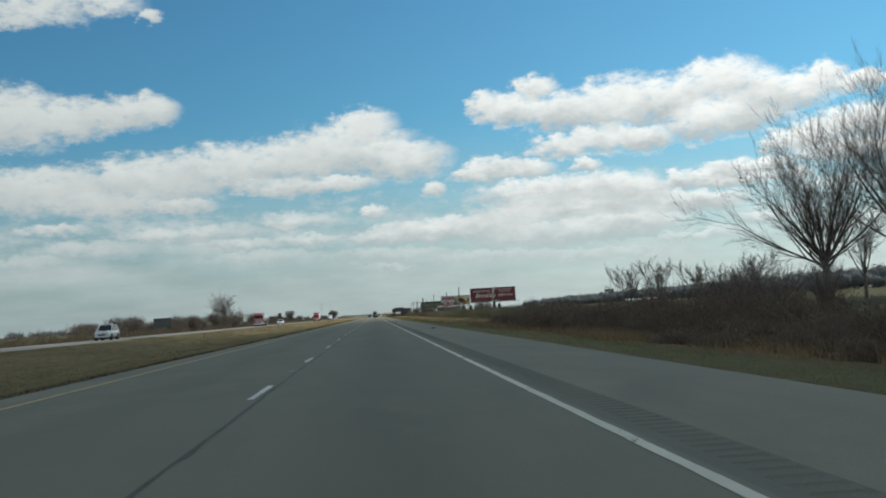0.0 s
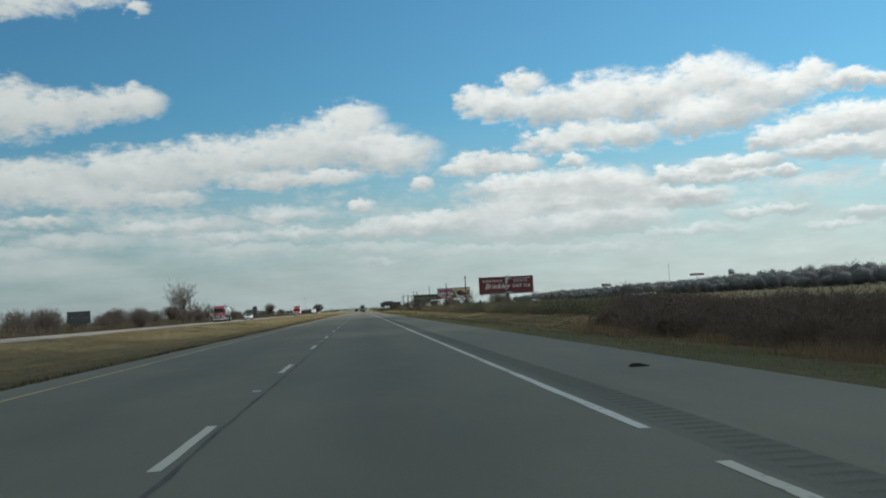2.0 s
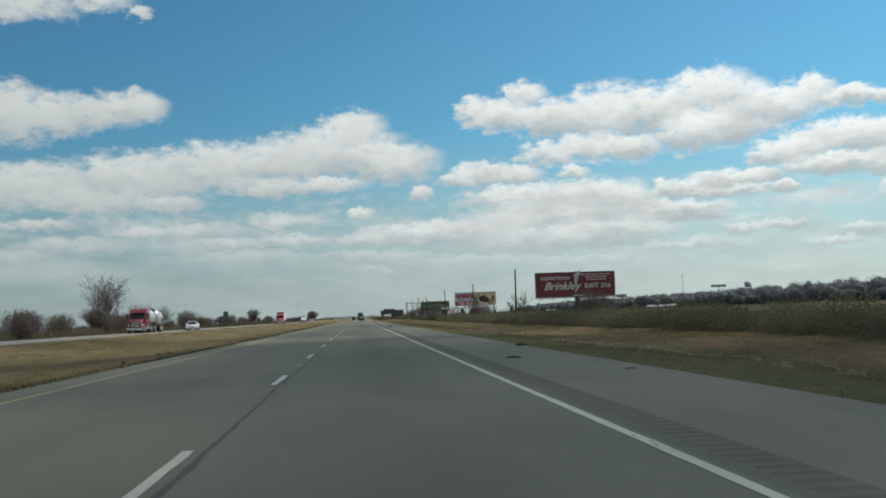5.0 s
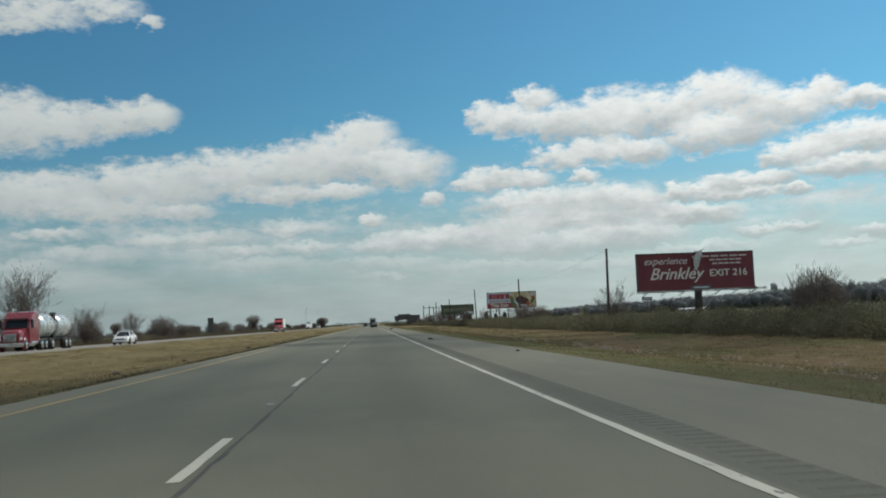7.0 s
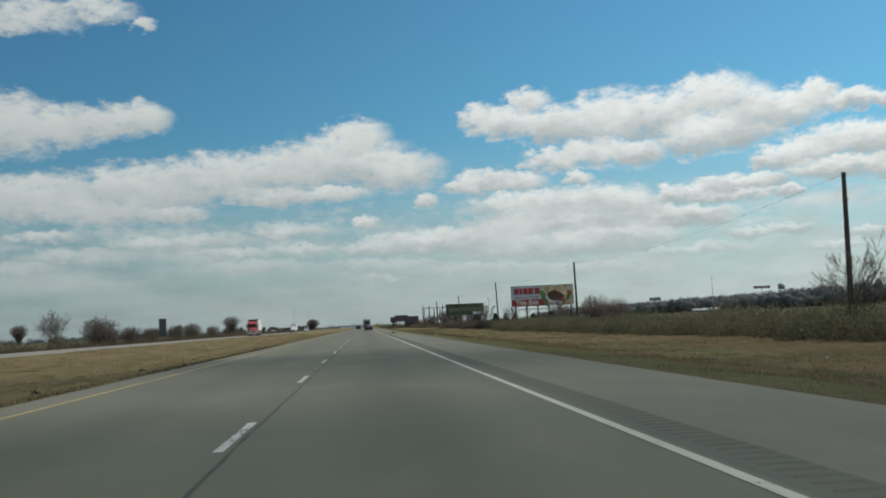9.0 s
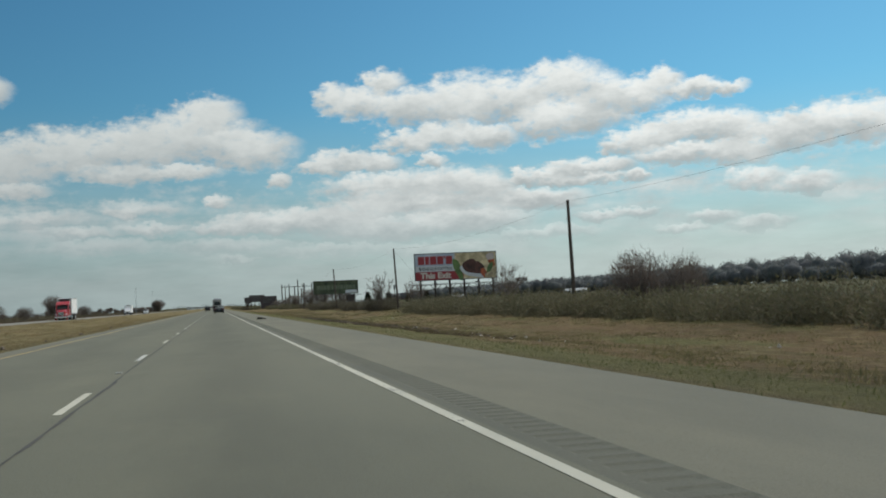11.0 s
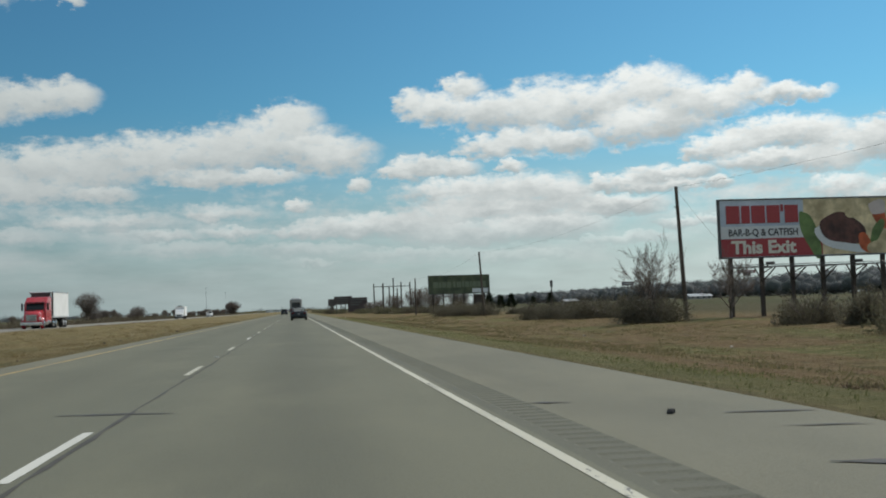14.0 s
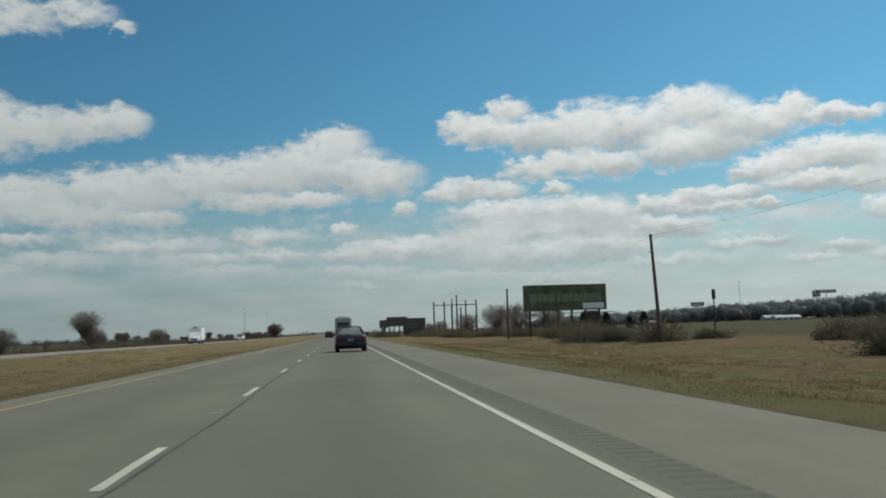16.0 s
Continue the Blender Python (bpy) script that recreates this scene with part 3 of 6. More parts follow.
def blades(n_pts, ways, lengths, widths, rng):
    """Narrow triangles from points along ways: grass, twigs, leaves."""
    n = len(n_pts)
    side = np.cross(ways, rng.normal(size=(n, 3)))
    side /= np.linalg.norm(side, axis=1)[:, None] + 1e-9
    w = (np.asarray(widths) * 0.5).reshape(-1, 1)
    l = np.asarray(lengths).reshape(-1, 1)
    v = np.stack([n_pts - side * w, n_pts + side * w, n_pts + ways * l], 1).reshape(-1, 3)
    return v, np.arange(3 * n, dtype=np.int32).reshape(-1, 3)


def tubes(segments, sides=5):
    """Tapered tubes on segments (a, b, radius a, radius b), as arrays."""
    s = np.asarray(segments, np.float64)
    a, b, ra, rb = s[:, 0:3], s[:, 3:6], s[:, 6], s[:, 7]
    d = b - a
    d /= np.linalg.norm(d, axis=1)[:, None] + 1e-9
    ref = np.where(np.abs(d[:, 2:3]) > 0.9, np.array([[1.0, 0, 0]]), np.array([[0, 0, 1.0]]))
    u = np.cross(d, ref)
    u /= np.linalg.norm(u, axis=1)[:, None]
    v = np.cross(d, u)
    verts, faces, n = [], [], len(s)
    for k in range(sides):
        t = 2 * math.pi * k / sides
        o = u * math.cos(t) + v * math.sin(t)
        verts += [a + o * ra[:, None], b + o * rb[:, None]]
    verts = np.stack(verts, 1).reshape(-1, 3)
    base = (np.arange(n) * sides * 2)[:, None]
    for k in range(sides):
        j = (k + 1) % sides
        faces.append(np.concatenate([base + 2 * k, base + 2 * k + 1, base + 2 * j + 1, base + 2 * j], 1))
    return verts, np.concatenate(faces)


def lettering(text, size, material, parent, at, shear=0.0, name="lettering", bold=0.0, squeeze=1.0):
    """Letters of the built-in font as a mesh part."""
    cu = bpy.data.curves.new(name, "FONT")
    cu.body, cu.size, cu.shear, cu.extrude, cu.offset, cu.resolution_u = text, size, shear, 0.012, bold, 3
    tmp = bpy.data.objects.new("tmp", cu)
    scene.collection.objects.link(tmp)
    me = bpy.data.meshes.new_from_object(tmp.evaluated_get(bpy.context.evaluated_depsgraph_get()))
    bpy.data.objects.remove(tmp)
    bpy.data.curves.remove(cu)
    me.transform(Matrix.Diagonal((squeeze, 1, 1, 1)))
    me.materials.clear()
    me.materials.append(material)
    return child(name, me, parent, "", at)


# ---------------------------------------------------------------- ground and roads
PROFILE = [(-4600, -1.2), (-400, -1.0), (-60, -0.8), (-42, -0.55), (-36, -0.10), (-34.6, 0.06), (-34.4, -0.3), (-23.6, -0.3), (-23.4, 0.07),
           (-22.3, 0.20), (-20, 0.02), (-15, -0.42), (-10, -0.30), (-8, -0.09), (-6.56, -0.02), (-6.52, -0.3), (4.78, -0.3), (4.82, -0.025), (6.2, -0.10), (9, -0.42),
           (12, -0.75), (16, -0.82), (21, -0.62), (27, -0.45), (60, -0.5), (400, -0.6), (4600, -0.8)]


def height(x):
    return np.interp(x, [p[0] for p in PROFILE], [p[1] for p in PROFILE])


def ground_at(x, y):
    return float(height(x)) + 0.05 * noise.noise((x * 0.35, y * 0.2, 0.0))


def build_ground():
    xs = np.unique(np.concatenate([[-4600, -2500, -1200, -600, -300, -160, -100, -75, -60, -52, -46, -42, -39, -36, -34.6, -34.4, -29, -23.6, -23.4, -22.6],
                                   np.arange(-22.3, -8, 1.0), [-8, -7.5, -7.0, -6.56, -6.52, -1, 4.78, 4.82, 5.1, 5.5, 6.0], np.arange(6.5, 22, 0.6),
                                   np.arange(22, 34, 1.5), [36, 40, 46, 55, 70, 100, 150, 250, 400, 700, 1300, 2500, 4600]]))
    ys = np.concatenate([[-400, -150, -80], np.arange(-50, 640, 1.6), np.arange(640, 900, 10), [950, 1050, 1200, 1500, 2000, 3000, 4600]])
    gx, gy = np.meshgrid(xs, ys)
    z = height(gx)
    loose = ((gx < -7.4) & (gx > -23)) | (gx > 5.4) | (gx < -35.5)
    rough = np.zeros_like(z)
    for k, (i, j) in enumerate(zip(*np.nonzero(loose))):
        x, y = gx[i, j], gy[i, j]
        rough[i, j] = 0.05 * noise.noise((x * 0.35, y * 0.2, 0.0)) + 0.02 * noise.noise((x * 1.3, y * 1.1, 4.0))
    v = np.stack([gx, gy, z + rough], 2).reshape(-1, 3)
    n, m = gx.shape
    i = (np.arange(n - 1)[:, None] * m + np.arange(m - 1)[None, :]).reshape(-1, 1)
    ob = new("ground", mesh_from("ground", v, np.concatenate([i, i + 1, i + m + 1, i + m], 1), GROUND, True))
    tagged(ob, "flat winter farmland with tan and olive grass verges", "ground", kind="structure")


def strip(name, x0, x1, top, material, label, y0=-140, y1=3000, drop=0.3, category="road", parent=None):
    """A long paved strip, cut across so that it stays well shaped."""
    ys = np.concatenate([np.arange(y0, 700, 20.0), [700, 1000, 1600, y1]])
    v, f = [], []
    for y in ys:
        v += [(x0, y, top - drop), (x0, y, top), (x1, y, top), (x1, y, top - drop)]
    for i in range(len(ys) - 1):
        b = 4 * i
        f += [(b, b + 4, b + 5, b + 1), (b + 1, b + 5, b + 6, b + 2), (b + 2, b + 6, b + 7, b + 3)]
    ob = new(name, mesh_from(name, v, f, material))
    return tagged(ob, label, category, kind="structure")


def marking(name, x0, x1, y0, y1, material, parent, z=0.004, wob=0.0, rng=None):
    """Paint or sealer laid on the pavement, with slightly uneven edges."""
    n = max(2, int((y1 - y0) / (0.6 if y1 - y0 < 900 else 12.0)))
    ys = np.linspace(y0, y1, n + 1)
    rng = rng or np.random.default_rng(int(abs(x0 * 100) + abs(y0)))
    e0, e1 = rng.normal(0, 0.004, n + 1), rng.normal(0, 0.004, n + 1)
    mid = np.zeros(n + 1)
    if wob:
        mid = wob * np.array([noise.noise((0.0, y * 0.09, x0)) + 0.5 * noise.noise((2.0, y * 0.5, x0)) for y in ys])
        e1 = e1 + np.abs(rng.normal(0, 0.02, n + 1))
    zz = np.full(n + 1, z)
    v = np.stack([np.stack([x0 + e0 + mid, ys, zz], 1), np.stack([x1 + e1 + mid, ys, zz], 1)], 1).reshape(-1, 3)
    i = (np.arange(n) * 2)[:, None]
    return child(name, mesh_from(name, v, np.concatenate([i, i + 1, i + 3, i + 2], 1), material), parent)


def build_roads():
    strip("road_shoulder_left", -6.52, -5.72, -0.002, ASPHALT_SHOULDER, "narrow grey paved inner shoulder")
    left = strip("road_passing_lane", -5.72, -1.72, 0.0, ASPHALT_LEFT, "worn grey asphalt passing lane")
    right = strip("road_driving_lane", -1.72, 1.96, 0.0, ASPHALT_RIGHT, "worn grey asphalt driving lane with darker middle")
    shoulder = strip("road_shoulder_right", 2.47, 4.78, -0.003, ASPHALT_SHOULDER, "pale tan-grey paved outer shoulder")
    far = strip("road_far_side", -34.4, -23.6, 0.10, ASPHALT_FAR, "pale grey carriageway for oncoming traffic")
    # the ground-in grooves of the rumble strip, every 0.3 m
    x = [1.96, 2.08, 2.12, 2.41, 2.465, 2.47]
    ys, deep = [-140.0, -40.0], [0.0, 0.0]
    y = -20.0
    while y < 560:
        ys += [y, y + 0.035, y + 0.075, y + 0.135, y + 0.175]
        deep += [0.0, 0.75, 1.0, 0.75, 0.0]
        y += 0.305
    ys += [700.0, 1200.0, 3000.0]
    deep += [0.0, 0.0, 0.0]
    across = np.array([0, 0, 1, 1, 0, 0.0])
    v = np.array([(a, yy, -0.001 - 0.013 * d * c) for yy, d in zip(ys, deep) for a, c in zip(x, across)])
    i = (np.arange(len(ys) - 1)[:, None] * 6 + np.arange(5)[None, :]).reshape(-1, 1)
    tagged(new("rumble_strip", mesh_from("rumble_strip", v, np.concatenate([i, i + 1, i + 7, i + 6], 1), ASPHALT_BAND)),
           "dark asphalt band with ground rumble grooves", "rumble strip", kind="structure")
    for a, b, mat in ((-140, 8.9, WHITE_PAINT), (9.4, 47.6, WHITE_PAINT), (49.5, 57, WHITE_WORN), (57, 210, WHITE_PAINT), (210, 3000, WHITE_PAINT)):
        marking("edge_line", 1.787, 1.891, a, b, mat, right)
    marking("yellow_line", -5.68, -5.58, -140, 3000, YELLOW_PAINT, left)
    marking("tar_seam", -1.725, -1.70, -140, 700, TAR, right, 0.003, 0.04)
    for k in range(-4, 120):
        marking("lane_dash", -1.890, -1.790, k * 12.192, k * 12.192 + 3.05, WHITE_PAINT if k % 3 else WHITE_WORN, left)
    for k in range(10, 96):
        marking("lane_dash", -29.06, -28.94, k * 12.192, k * 12.192 + 3.05, WHITE_PAINT, far, 0.105)
    marking("edge_line", -33.6, -33.45, -140, 2500, WHITE_PAINT, far, 0.105)
    marking("yellow_line", -24.6, -24.45, -140, 2500, YELLOW_PAINT, far, 0.105)
    # skid marks and a long crack across
    rng = np.random.default_rng(8)
    for x0, x1, y, w in ((-2.55, -1.2, 407.4, 0.12), (2.46, 2.9, 406.2, 0.09), (3.85, 4.7, 404.5, 0.08), (3.35, 4.3, 401.4, 0.16), (3.9, 4.6, 403.3, 0.05)):
        n = 14
        xs = np.linspace(x0, x1, n)
        half = w * np.sin(np.linspace(0.1, math.pi - 0.1, n)) * rng.uniform(0.5, 1.0, n)
        yy = y + 0.06 * np.sin(xs * 3) - (xs - x0) * 0.35
        v = np.stack([np.stack([xs, yy - half, np.full(n, 0.005)], 1), np.stack([xs, yy + half, np.full(n, 0.005)], 1)], 1).reshape(-1, 3)
        i = (np.arange(n - 1) * 2)[:, None]
        child("skid_mark", mesh_from("skid_mark", v, np.concatenate([i, i + 2, i + 3, i + 1], 1), SKID), shoulder if x0 > 0 else left)
    # worn raised markers between the dashes
    bm = box(-0.055, 0.055, -0.05, 0.05, 0, 0.014, 0.005)
    first = part("lane_marker", bm, GALV, left)
    first.location = (-1.84, 7.6, 0)
    for k in range(1, 24):
        o = first.copy()
        scene.collection.objects.link(o)
        o.location = (-1.84, 7.6 + 24.384 * k, 0)


build_ground()
build_roads()


# ---------------------------------------------------------------- the cloud before the sun at the start of the drive
def build_cloud():
    """A ragged cumulus 900 m up on the sun's side; its shade lies over the first part of the road and thins out beyond."""
    rng = random.Random(31)
    out_x, out_y = math.sin(sa) / math.tan(se), math.cos(sa) / math.tan(se)
    ball = bmesh.new()
    bmesh.ops.create_icosphere(ball, subdivisions=1, radius=1.0)
    ball.verts.ensure_lookup_table()
    unit = np.array([v.co for v in ball.verts])
    tri = np.array([[v.index for v in f.verts] for f in ball.faces])
    ball.free()
    vs, fs, count = [], [], 0

    def puff(x, y, r):
        nonlocal count
        h = 900 + rng.uniform(-18, 18) + 0.5 * r
        centre = np.array([x + out_x * h, y + out_y * h, h])
        lump = np.array([rng.uniform(0.75, 1.25) for _ in unit])[:, None]
        vs.append(centre + unit * lump * np.array([r, r, 0.7 * r]))
        fs.append(tri + count)
        count += len(unit)

    def edge(x):
        return 140 + (3.4 if x < 0 else 0.7) * x + 9 * noise.noise((x * 0.05, 1.0, 0.0))

    for i in range(-8, 12):
        for j in range(-16, 22):
            x, y = i * 20 + rng.uniform(-7, 7), j * 20 + rng.uniform(-7, 7)
            if y - edge(x) < -70:
                puff(x, y, rng.uniform(18, 30))
    for _ in range(5200):
        x = rng.uniform(-75, 75)
        beyond = rng.uniform(-110, 210)
        cover = 0.55 if beyond < -35 else 0.55 - 0.1 * (beyond + 35) / 60 if beyond < 25 else max(0.0, 0.45 * (1 - (beyond - 25) / 180))
        if rng.random() < cover * (1.0 if beyond < 25 else 0.6):
            puff(x, edge(x) + beyond, rng.uniform(2.5, 5.5))
    tagged(new("cloud", mesh_from("cloud", np.concatenate(vs), np.concatenate(fs), CLOUD_WHITE, True)),
           "white cumulus cloud drifting before the sun", "cloud", kind="structure")


build_cloud()


# ---------------------------------------------------------------- grass, scrub and hedges
def grass(name, label, count, x0, x1, y0, y1, lo, hi, material, seed, thin=None, width=0.05, lean=1.3):
    rng = np.random.default_rng(seed)
    x, y = rng.uniform(x0, x1, count), rng.uniform(y0, y1, count)
    patch = np.sin(x * 0.9 + 3 * np.sin(y * 0.11)) + np.sin(y * 0.37 + x * 0.4) + rng.normal(0, 0.7, count)
    keep = patch > (-0.6 if thin is None else thin)
    x, y = x[keep], y[keep]
    p = np.stack([x, y, height(x) - 0.05], 1)
    ways = rng.normal(0, lean, (len(x), 3))
    ways[:, 2] = 1
    ways /= np.linalg.norm(ways, axis=1)[:, None]
    side = np.cross(ways, np.array([0, 0, 1.0]))
    side /= np.linalg.norm(side, axis=1)[:, None] + 1e-9
    l, w = (rng.uniform(lo, hi, len(x)) + 0.05)[:, None], (0.5 * width * rng.uniform(0.6, 1.5, len(x)))[:, None]
    v = np.stack([p - side * w, p + side * w, p + ways * l], 1).reshape(-1, 3)
    f = np.arange(len(v), dtype=np.int32).reshape(-1, 3)
    tagged(new(name, mesh_from(name, v, f, material)), label, "grass", kind="stuff")


grass("verge_grass", "short olive and straw grass on the road verge", 190000, 4.9, 8.4, -10, 540, 0.03, 0.08, GRASS_GREEN, 3, -9, 0.03, 1.8)
grass("roadside_reeds", "tall dead brown grass at the foot of the scrub", 120000, 8.2, 14.0, -10, 92, 0.08, 0.6, REED, 5, 0.7, 0.022, 0.6)
grass("inner_edge_thatch", "dark matted thatch along the inner paved edge", 70000, -7.15, -6.5, -10, 330, 0.03, 0.11, THATCH, 9, -0.9, 0.03, 1.5)
grass("median_grass", "short tan winter grass along the inner shoulder", 95000, -8.6, -6.55, -10, 540, 0.03, 0.08, GRASS_DRY, 6, -9, 0.03, 1.8)
grass("far_verge_grass", "tan winter grass beside the far carriageway", 30000, -46, -34.8, 40, 700, 0.08, 0.3, GRASS_DRY, 7, width=0.14)


def thicket(name, label, centres, per, material, seed, twig=(0.25, 0.7), width=0.045, upward=0.6, category="hedge", kind="stuff", parent=None, solid=0.25):
    """Heaps of twigs; each centre is x, y, ground z, half width x, half width y, height."""
    rng = np.random.default_rng(seed)
    c = np.repeat(np.asarray(centres, float), per, 0)
    n = len(c)
    d = rng.normal(size=(n, 3))
    d[:, 2] = np.abs(d[:, 2])
    d /= np.linalg.norm(d, axis=1)[:, None]
    r = np.maximum(rng.uniform(0, 1, n) ** 0.45, solid)
    # lobes give each heap an uneven outline
    a = np.arctan2(d[:, 1], d[:, 0])
    lobe = 0.82 + 0.2 * np.sin(a * 3 + c[:, 1] * 1.7) + 0.14 * np.sin(a * 5 + c[:, 0] * 2.3 + d[:, 2] * 4)
    p = c[:, :3] + d * np.stack([c[:, 3], c[:, 4], c[:, 5] * 0.93], 1) * (r * lobe)[:, None]
    ways = d * 0.7 + rng.normal(0, 0.45, (n, 3))
    ways[:, 2] += upward
    ways /= np.linalg.norm(ways, axis=1)[:, None]
    size = rng.uniform(twig[0], twig[1], n)
    v, f = blades(p - ways * (size * 0.5)[:, None], ways, size, width * rng.uniform(0.6, 1.6, n), rng)
    v[:, 2] = np.maximum(v[:, 2], np.repeat(c[:, 2], 3) - 0.05)
    me = mesh_from(name, v, f, material)
    if parent is not None:
        return child(name, me, parent)
    return tagged(new(name, me), label, category, kind=kind)


def row_of_heaps(x0, x1, y0, y1, step, lo, hi, seed, wide=(1.3, 2.4)):
    rng = np.random.default_rng(seed)
    out = []
    y = y0
    while y < y1:
        x = rng.uniform(x0, x1)
        tall = rng.uniform(lo, hi) * (1 + 0.22 * noise.noise((0.0, y * 0.11, seed * 1.3)))
        out.append((x, y + rng.uniform(-0.4, 0.4), ground_at(x, y), rng.uniform(*wide), rng.uniform(*wide), tall))
        y += step * rng.uniform(0.7, 1.3)
    return out


# tufts of rough grass over the ditch and the median
def tufts(x0, x1, y0, y1, count, seed):
    rng = random.Random(seed)
    out = []
    while len(out) < count:
        x, y = rng.uniform(x0, x1), rng.uniform(y0, y1)
        if noise.noise((x * 0.22, y * 0.07, seed)) + rng.gauss(0, 0.25) > 0.0:
            out.append((x, y, ground_at(x, y) - 0.03, rng.uniform(0.25, 1.0), rng.uniform(0.4, 1.6), rng.uniform(0.05, 0.15)))
    return out


thicket("ditch_grass", "rough olive and tan grass tufts in the ditch", tufts(7.5, 24, 100, 600, 5200, 71), 45, DITCH_GRASS, 72, (0.06, 0.24), 0.035, 0.5, "grass", solid=0.0)
thicket("median_tufts", "low tan grass tufts on the median", tufts(-22.5, -7.5, 0, 560, 2600, 73), 45, GRASS_DRY, 74, (0.05, 0.14), 0.03, 0.5, "grass", solid=0.0)
# torn turf along the turned soil
turf_rng = random.Random(17)
heaps = []
for c in range(420):
    y = turf_rng.uniform(340, 410)
    x = turf_rng.gauss(7.8, 0.35) if turf_rng.random() < 0.55 else turf_rng.gauss(9.8, 1.3)
    heaps.append((x, y, ground_at(x, y) - 0.03, turf_rng.uniform(0.1, 0.4), turf_rng.uniform(0.1, 0.5), turf_rng.uniform(0.05, 0.16)))
thicket("torn_turf", "torn brown turf along the turned soil", heaps, 60, TORN_TURF, 18, (0.05, 0.15), 0.03, 0.2, "grass", solid=0.0)
# pale dead weeds that lie in a broken line down the slope
weeds = random.Random(91)
heaps = []
for c in range(150):
    x, y = weeds.gauss(11.0 + 1.0 * math.sin(c * 0.7), 0.7), 140 + c * 0.85 + weeds.gauss(0, 0.8)
    heaps.append((x, y, ground_at(x, y) - 0.02, weeds.uniform(0.1, 0.4), weeds.uniform(0.15, 0.6), weeds.uniform(0.06, 0.2)))
thicket("dead_weeds", "pale flattened dead weeds along the slope", heaps, 70, DEAD_WEED, 92, (0.05, 0.16), 0.03, 0.2, "weeds", solid=0.0)
# uneven bare scrub between the shoulder and the field at the start
def scrub_top(y):
    """How high the scrub stands above the road, along the road."""
    return float(np.interp(y, [-12, 20, 27, 33, 37, 44, 54, 62, 72, 80, 108, 118, 124, 130, 138], [0.7, 0.8, 0.6, 0.1, 1.3, 2.3, 2.4, 2.1, 1.6, 1.35, 1.3, 1.35, 1.95, 1.85, 1.4]))


def scrub_rows(x0, x1, y0, y1, step, share, seed, wide):
    rng = random.Random(seed)
    out, y = [], y0
    while y < y1:
        x = rng.uniform(x0, x1)
        g = ground_at(x, y)
        tall = (scrub_top(y) - g) * share * rng.uniform(0.68, 1.08)
        out.append((x, y, g, rng.uniform(*wide), rng.uniform(*wide), max(0.35, tall)))
        y += step * rng.uniform(0.6, 1.4)
    return out


heaps = scrub_rows(10.2, 12.6, -12, 80, 2.6, 0.5, 11, (0.5, 1.3)) + scrub_rows(12.5, 16, -12, 95, 1.6, 0.75, 12, (0.9, 2.0)) + scrub_rows(16, 20, -10, 114, 1.5, 1.0, 13, (1.1, 2.2)) + scrub_rows(20, 24.5, 34, 132, 1.7, 1.05, 15, (1.2, 2.4))
thicket("scrub_thicket", "dense bare brown scrub beside the shoulder", heaps, 1350, SCRUB, 14, (0.10, 0.38), 0.038, 0.3)
# the long dark hedge
heaps = row_of_heaps(21.5, 23.5, 126, 434, 1.7, 1.6, 2.2, 21) + row_of_heaps(24, 27, 126, 434, 1.8, 1.85, 2.35, 22)
thicket("dark_hedge", "long dark unclipped hedge along the field", heaps, 1050, HEDGE, 23, (0.09, 0.28), 0.066, 0.2)
# brush along the far carriageway
heaps = row_of_heaps(-54, -49, 150, 345, 5.0, 2.2, 3.6, 31, (2.4, 3.6)) + row_of_heaps(-56, -48, 70, 345, 4.0, 1.2, 2.2, 35, (2.0, 3.6)) + row_of_heaps(-58, -48, 335, 900, 4.0, 1.2, 2.8, 32, (2.0, 4.0)) + row_of_heaps(-60, -50, 900, 1500, 9.0, 1.0, 2.6, 33, (3.0, 6.0))
thicket("left_brush", "brown brush along the far carriageway", heaps, 620, BRUSH, 34, (0.2, 0.6), 0.085, 0.2)
# low hedge rows that run on beyond the billboards
heaps = row_of_heaps(22, 30, 655, 840, 2.6, 0.9, 2.2, 41, (1.6, 3.0)) + row_of_heaps(14, 20, 840, 1300, 5.0, 1.0, 2.4, 42, (2.0, 4.5))
thicket("far_hedgerow", "low dark hedgerow along the fields", heaps, 600, HEDGE, 44, (0.3, 0.8), 0.13, 0.25)
